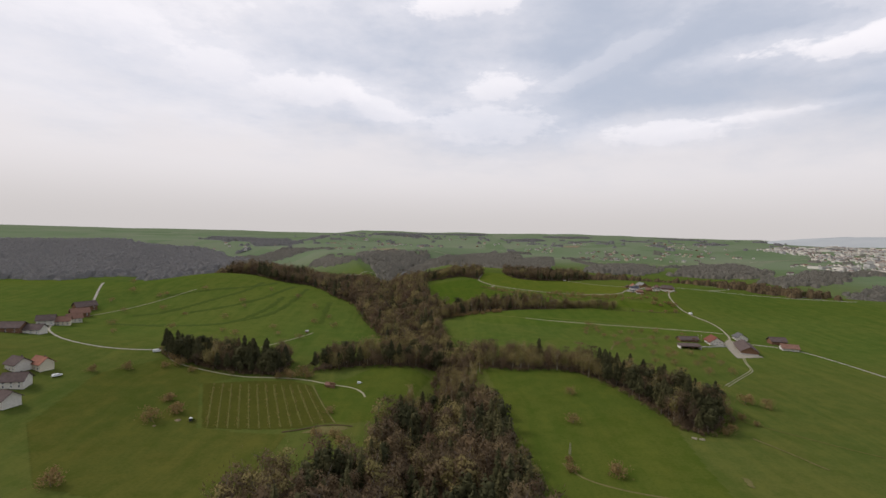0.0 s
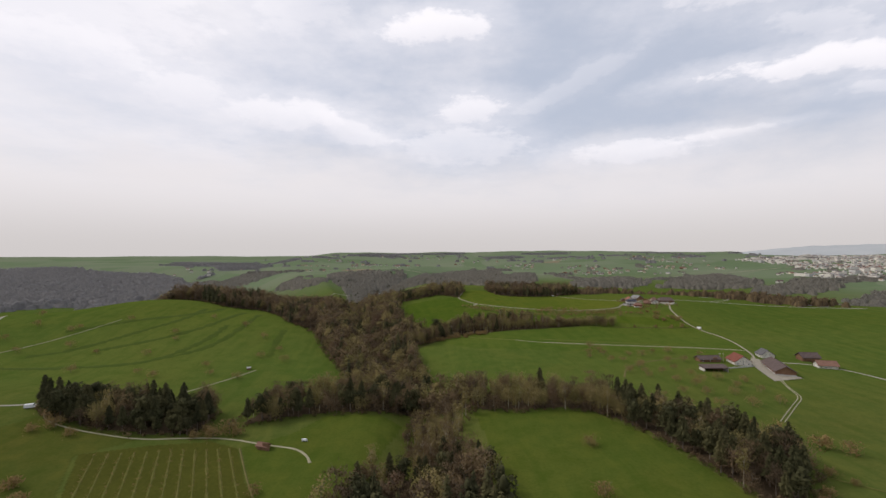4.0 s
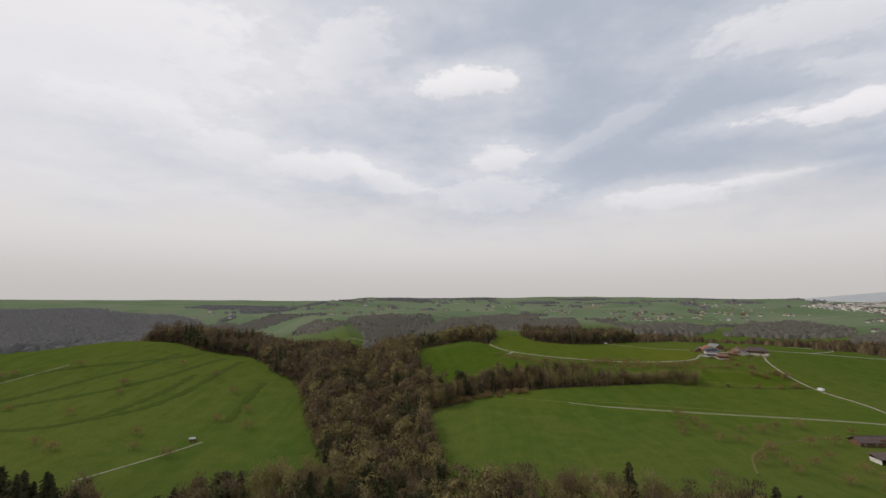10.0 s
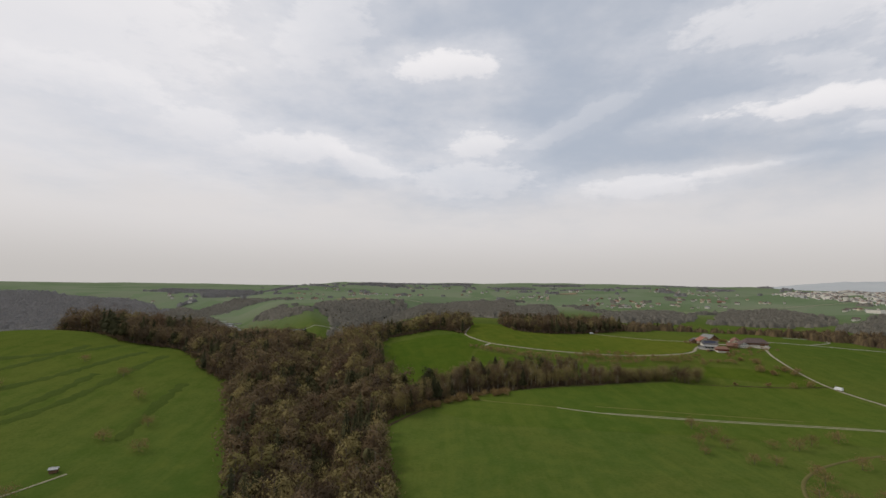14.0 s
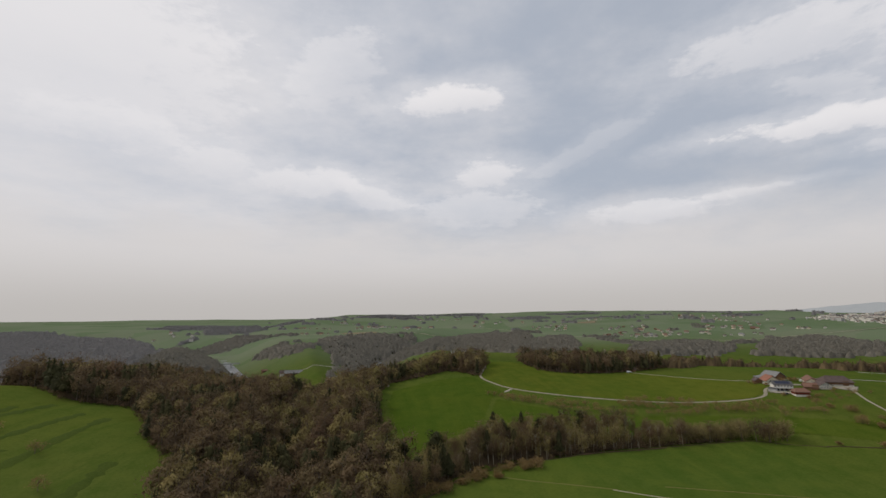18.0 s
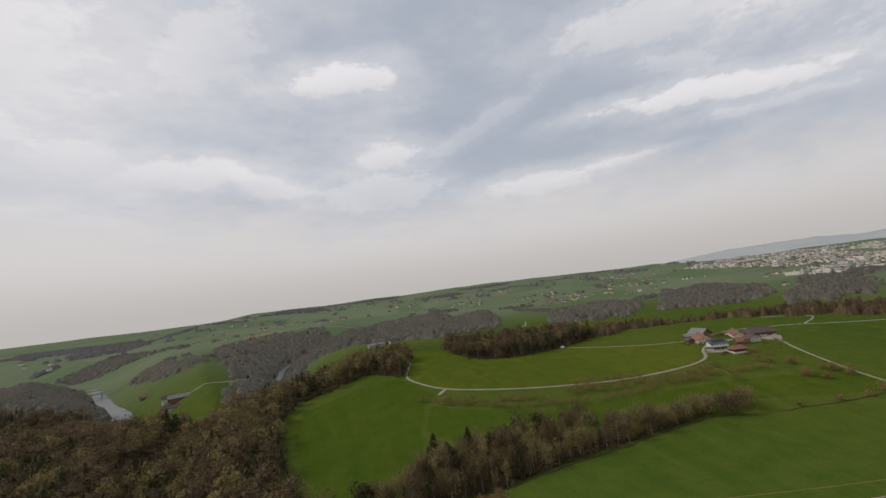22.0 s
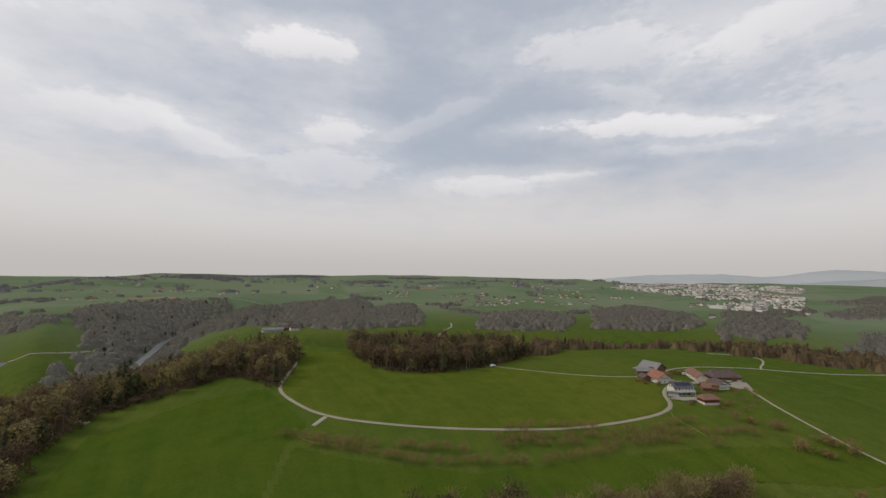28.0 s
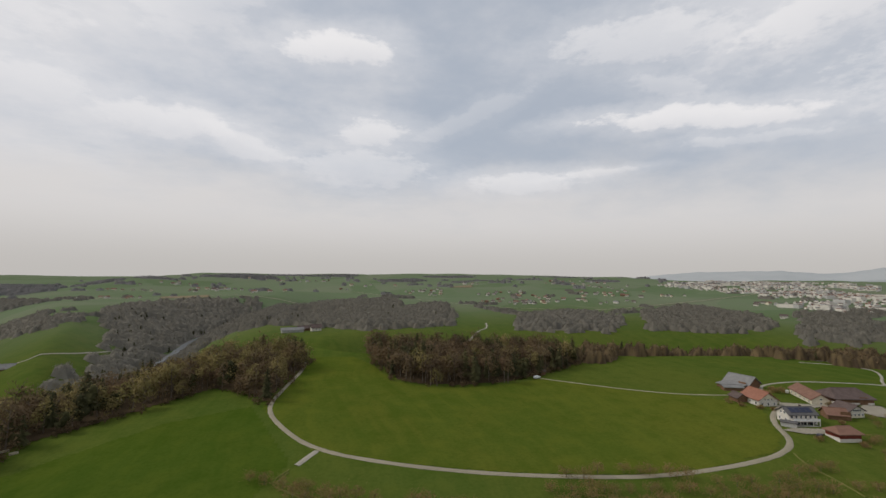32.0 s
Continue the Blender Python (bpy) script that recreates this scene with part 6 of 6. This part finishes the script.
sheet("gravel_bank", [(-224, 897), (-206, 872), (-190, 842), (-180, 828), (-174, 832), (-184, 852), (-200, 880), (-216, 903)], GRAVEL, "pale gravel bank beside a river", 0.6, 3.0)


def bridge():
    ob = tagged(place("bridge", -428, 1236, 0), "plain concrete road bridge over a river", "bridge")
    ob.matrix_world = pose(-428, 1236, -14.5, 0, 0, 40)
    part("deck", *block(-26, 26, -2.6, 2.6, -0.9, 0), CONCRETE, ob)
    for s in (-1, 1):
        part("parapet", *block(-26, 26, s * 2.5 - 0.12, s * 2.5 + 0.12, -0.02, 1.0), CONCRETE, ob)
    for x in (-9, 9):
        part("pier", *block(x - 0.7, x + 0.7, -2.2, 2.2, -9, -0.9), CONCRETE, ob)


bridge()
road("road_river", [(-206, 958), (-194, 951), (-180, 943), (-169, 946), (-160, 975), (-153, 1030), (-149, 1080)], 2.2, GRAVEL, "pale lane to a house near a river", 0.3)
road("road_dale", [(205, 880), (225, 900), (262, 945), (275, 965), (292, 1012)], 2.0, GRAVEL, "pale lane winding up a green slope", 0.4)
road("road_ridge", [(180, 1800), (221, 1691), (379, 1364), (448, 1271), (540, 1219), (614, 1188), (756, 1225), (900, 1230), (1100, 1260)], 4.5, ASPHALT, "pale main road across far pastures", 0.8)
road("road_far", [(-420, 1620), (-318, 1560), (-200, 1600), (-27, 1590), (120, 1560)], 3.5, ASPHALT, "pale road between far villages", 0.8)

sheet("stubble_field", [(482, 1782), (544, 1767), (602, 1925), (519, 1903)], SOIL, "bare tan field among far pastures", 0.8, 8.0)
sheet("stubble_field", [(-248, 1545), (-152, 1539), (-172, 1640), (-275, 1642)], SOIL, "bare tan field among far pastures", 0.8, 8.0)


def village_house(x, y, turn, s, wall, roof, label):
    ob = tagged(place("village_house", x, y, turn), label, "house", "village houses")
    L, W, e, r = 7.0 * s, 4.6 * s, 5.6 * s, 8.0 * s
    part("wall", [(-L, -W, -3), (L, -W, -3), (L, W, -3), (-L, W, -3), (-L, -W, e), (L, -W, e), (L, W, e), (-L, W, e), (-L, 0, r - 0.3), (L, 0, r - 0.3)],
         [(0, 1, 5, 4), (1, 2, 6, 9, 5), (2, 3, 7, 6), (3, 0, 4, 8, 7), (4, 5, 9, 8), (6, 7, 8, 9)], wall, ob)
    for q in (-1, 1):
        V = [(-L - 0.8, q * (W + 0.8), e - 0.6), (L + 0.8, q * (W + 0.8), e - 0.6), (L + 0.8, 0, r), (-L - 0.8, 0, r)]
        V += [(a, b, c + 0.3) for a, b, c in V]
        part("roof_slope", V, [(0, 3, 2, 1), (4, 5, 6, 7), (0, 1, 5, 4), (1, 2, 6, 5), (2, 3, 7, 6), (3, 0, 4, 7)], roof, ob)


def villages():
    rng = np.random.default_rng(77)
    looks = ((RENDER, TILES_RUST, "white village house with a rust brown roof"), (RENDER, TILES_DARK, "white village house with a dark roof"), (TIMBER, TILES_RUST, "timber barn with rust brown roof in a village"),
             (CREAM, TILES_RUST, "cream village house with a brown roof"), (RENDER, SHEET_GREY, "pale hall with a grey roof in a village"))
    # centre, spread along x and y, number
    for cx, cy, sx, sy, n in ((-362, 2073, 40, 30, 7), (-210, 1900, 60, 35, 14), (-40, 1694, 25, 20, 6), (-415, 1888, 35, 20, 5), (-329, 1618, 35, 18, 5), (67, 2365, 35, 25, 5), (557, 1558, 40, 22, 8), (473, 1444, 22, 18, 5),
                              (516, 1389, 22, 18, 6), (548, 1360, 22, 16, 5), (659, 1362, 28, 16, 4), (805, 1424, 30, 22, 6), (800, 1495, 35, 22, 5), (906, 1365, 22, 16, 4), (902, 1131, 16, 12, 3), (758, 986, 10, 8, 2),
                              (379, 1636, 28, 22, 6), (364, 1710, 28, 22, 5), (567, 1495, 25, 20, 4), (716, 1307, 25, 14, 4), (627, 1416, 20, 16, 3), (-17, 2462, 50, 30, 6), (-220, 2600, 60, 30, 6), (410, 1722, 30, 22, 4),
                              (-600, 1310, 26, 14, 7), (-858, 1700, 90, 60, 10), (560, 1950, 60, 30, 5), (-485, 1062, 25, 16, 4), (250, 1950, 80, 60, 5), (980, 1700, 90, 90, 12), (1100, 2000, 120, 90, 12)):
        for _ in range(int(n * 1.4)):
            x, y = rng.normal(cx, sx), rng.normal(cy, sy)
            if off_line(np.array([x]), np.array([y]), RIVER)[0] < 60:
                continue
            w, r, label = looks[rng.choice(5, p=(0.2, 0.42, 0.08, 0.18, 0.12))]
            village_house(x, y, rng.uniform(0, 180), rng.uniform(0.42, 0.75), w, r, label)


villages()


def town():
    """The roofs and walls of a town far off, too many to count."""
    rng = np.random.default_rng(12)
    shape = [(890, 960), (945, 915), (1000, 958), (1250, 1110), (1700, 1370), (2180, 1650), (2450, 2300), (1750, 2150), (1300, 1860), (1310, 1560), (1100, 1290), (904, 1095)]
    V, Fs, mi, k = [], [], [], 0
    for x, y in scatter(shape, 15.5, 3):
        if noise.noise((x / 120, y / 120, 4)) < -0.22:
            continue
        big = rng.random() < 0.1
        L, W = (rng.uniform(7, 15), rng.uniform(4, 6.5)) if big else (rng.uniform(2.2, 3.8), rng.uniform(1.9, 2.8))
        e = rng.uniform(4, 9) if big else rng.uniform(2.6, 4.4)
        r = e + (0.6 if big else W * 0.7)
        a = rng.uniform(0, 3.1)
        c, s, z = math.cos(a), math.sin(a), ground_z(x, y)
        P = [(-L, -W, -3), (L, -W, -3), (L, W, -3), (-L, W, -3), (-L, -W, e), (L, -W, e), (L, W, e), (-L, W, e), (-L, 0, r), (L, 0, r)]
        V += [(x + p * c - q * s, y + p * s + q * c, z + h) for p, q, h in P]
        Fs += [tuple(k + i for i in f) for f in ((0, 1, 5, 4), (1, 2, 6, 9, 5), (2, 3, 7, 6), (3, 0, 4, 8, 7), (4, 5, 9, 8), (6, 7, 8, 9))]
        t = int(rng.choice((1, 2, 3), p=(0.4, 0.42, 0.18)))
        w = 4 if rng.random() < 0.75 else 0
        mi += [w, w, w, w, t, t]
        k += 10
    me = mesh_of("town_houses", V, Fs, [CONCRETE, TILES_RUST, TILES_DARK, SHEET_GREY, RENDER])
    me.polygons.foreach_set("material_index", mi)
    tagged(new("town_houses", me), "dense town of white houses with brown and grey roofs", "town", kind="stuff")


town()


def far_groves():
    """Hedges, tree clumps and small woods on the pastures beyond the river."""
    rng = np.random.default_rng(3)
    near, far = [], []
    spots = []
    for k in range(210):
        x, y = rng.uniform(-950, 1900), rng.uniform(1120, 2900)
        size = 5 + 20 * rng.random() ** 2.5
        thin = rng.random() < 0.45
        spots.append((x, y, size * (2.2 if thin else 1.0), size * (0.3 if thin else 0.8), rng.uniform(0, 3.1)))
    spots = [p for p in spots if off_line(np.array([p[0]]), np.array([p[1]]), RIVER)[0] > 60 and not (p[0] > 850 and p[1] < 1800)]
    for k in range(30):                              # gardens and tree rows inside the town
        x = rng.uniform(950, 1900)
        spots.append((x, 520 + 0.62 * x + rng.uniform(-60, 330), rng.uniform(8, 20), rng.uniform(4, 10), rng.uniform(0, 3.1)))
    woods = ((-640, 2250, 50, 60), (-470, 2300, 40, 40), (-224, 2650, 120, 60), (155, 3250, 150, 60), (521, 2750, 110, 70), (400, 2300, 50, 40), (860, 2560, 80, 50), (1090, 2450, 60, 50), (1370, 2260, 80, 40), (1760, 3300, 160, 60),
             (-60, 3100, 120, 50), (900, 3100, 140, 60), (250, 1560, 60, 24), (-60, 1500, 40, 20), (600, 1130, 50, 12), (-560, 1560, 90, 70), (900, 950, 100, 22), (1100, 880, 140, 30), (700, 700, 60, 40),
             (850, 660, 90, 30), (-700, 1850, 90, 40), (-900, 2100, 200, 50), (-1100, 2400, 220, 60), (1500, 1050, 160, 50), (1250, 960, 90, 40), (393, 1160, 8, 110), (-330, 1290, 26, 16))
    for cx, cy, rx, ry, turn in spots + [(*w, 0.0) for w in woods]:
        c, q = math.cos(turn), math.sin(turn)
        shape = []
        for a in np.arange(0, 6.28, 0.45):
            u, v = rx * math.cos(a) * rng.uniform(0.6, 1.35), ry * math.sin(a) * rng.uniform(0.6, 1.35)
            shape.append((cx + u * c - v * q, cy + u * q + v * c))
        beyond = cy > 1650
        V, Fs, tint = canopy("grove", shape, 6.0 if not beyond else 8.5, int(abs(cx) + cy), 6.5 if not beyond else 9.0)
        if len(V):
            (far if beyond else near).append((V, Fs, (0, 0, 0), 0.0, 1.0, tint))
    # both grove colours carry painted haze, the ridges more of it
    stuff("far_groves", near, HAZED_TWIGS, "grey brown groves and hedges on far pastures, haze painted in")
    stuff("ridge_groves", far, HAZIER_TWIGS, "pale grey groves and hedges on far ridges, haze painted in")


far_groves()


def distant_hills():
    """Hills on the skyline, far behind everything, and a wooded one in front of them; haze is painted into their pale
    colours.
    """
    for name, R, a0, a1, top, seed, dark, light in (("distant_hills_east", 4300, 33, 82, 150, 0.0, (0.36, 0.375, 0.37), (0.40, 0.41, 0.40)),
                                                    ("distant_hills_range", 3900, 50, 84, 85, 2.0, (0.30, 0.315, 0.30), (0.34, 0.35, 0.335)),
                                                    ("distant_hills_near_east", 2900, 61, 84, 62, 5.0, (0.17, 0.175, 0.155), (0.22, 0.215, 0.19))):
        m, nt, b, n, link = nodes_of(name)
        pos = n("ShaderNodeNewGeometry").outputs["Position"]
        # base colour holds the haze, paler the farther the range
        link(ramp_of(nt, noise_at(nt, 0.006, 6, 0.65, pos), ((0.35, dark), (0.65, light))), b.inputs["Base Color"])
        b.inputs["Roughness"].default_value = 1.0
        V, Fs, N = [], [], 140
        for i in range(N + 1):
            f = i / N
            a = radians(a0 + (a1 - a0) * f)
            rise = math.sin(min(1.0, f * 2.2) * math.pi / 2)
            h = 60 + top * rise * (0.72 + 0.34 * noise.noise((f * 4, seed, 0)) + 0.16 * noise.noise((f * 11, seed, 3)) + 0.05 * noise.noise((f * 50, seed, 7)))
            for dr, z in ((-500, 40), (-180, 40 + (h - 40) * 0.7), (0, h), (250, 30)):
                V.append((math.sin(a) * (R + dr), math.cos(a) * (R + dr), z))
            if i:
                p = 4 * (i - 1)
                Fs += [(p + j, p + j + 1, p + j + 5, p + j + 4) for j in range(3)]
        tagged(new("backdrop_" + name, mesh_of(name, V, Fs, m, True)), "hills on the skyline, haze painted in as pale grey", "backdrop", kind="structure")


distant_hills()
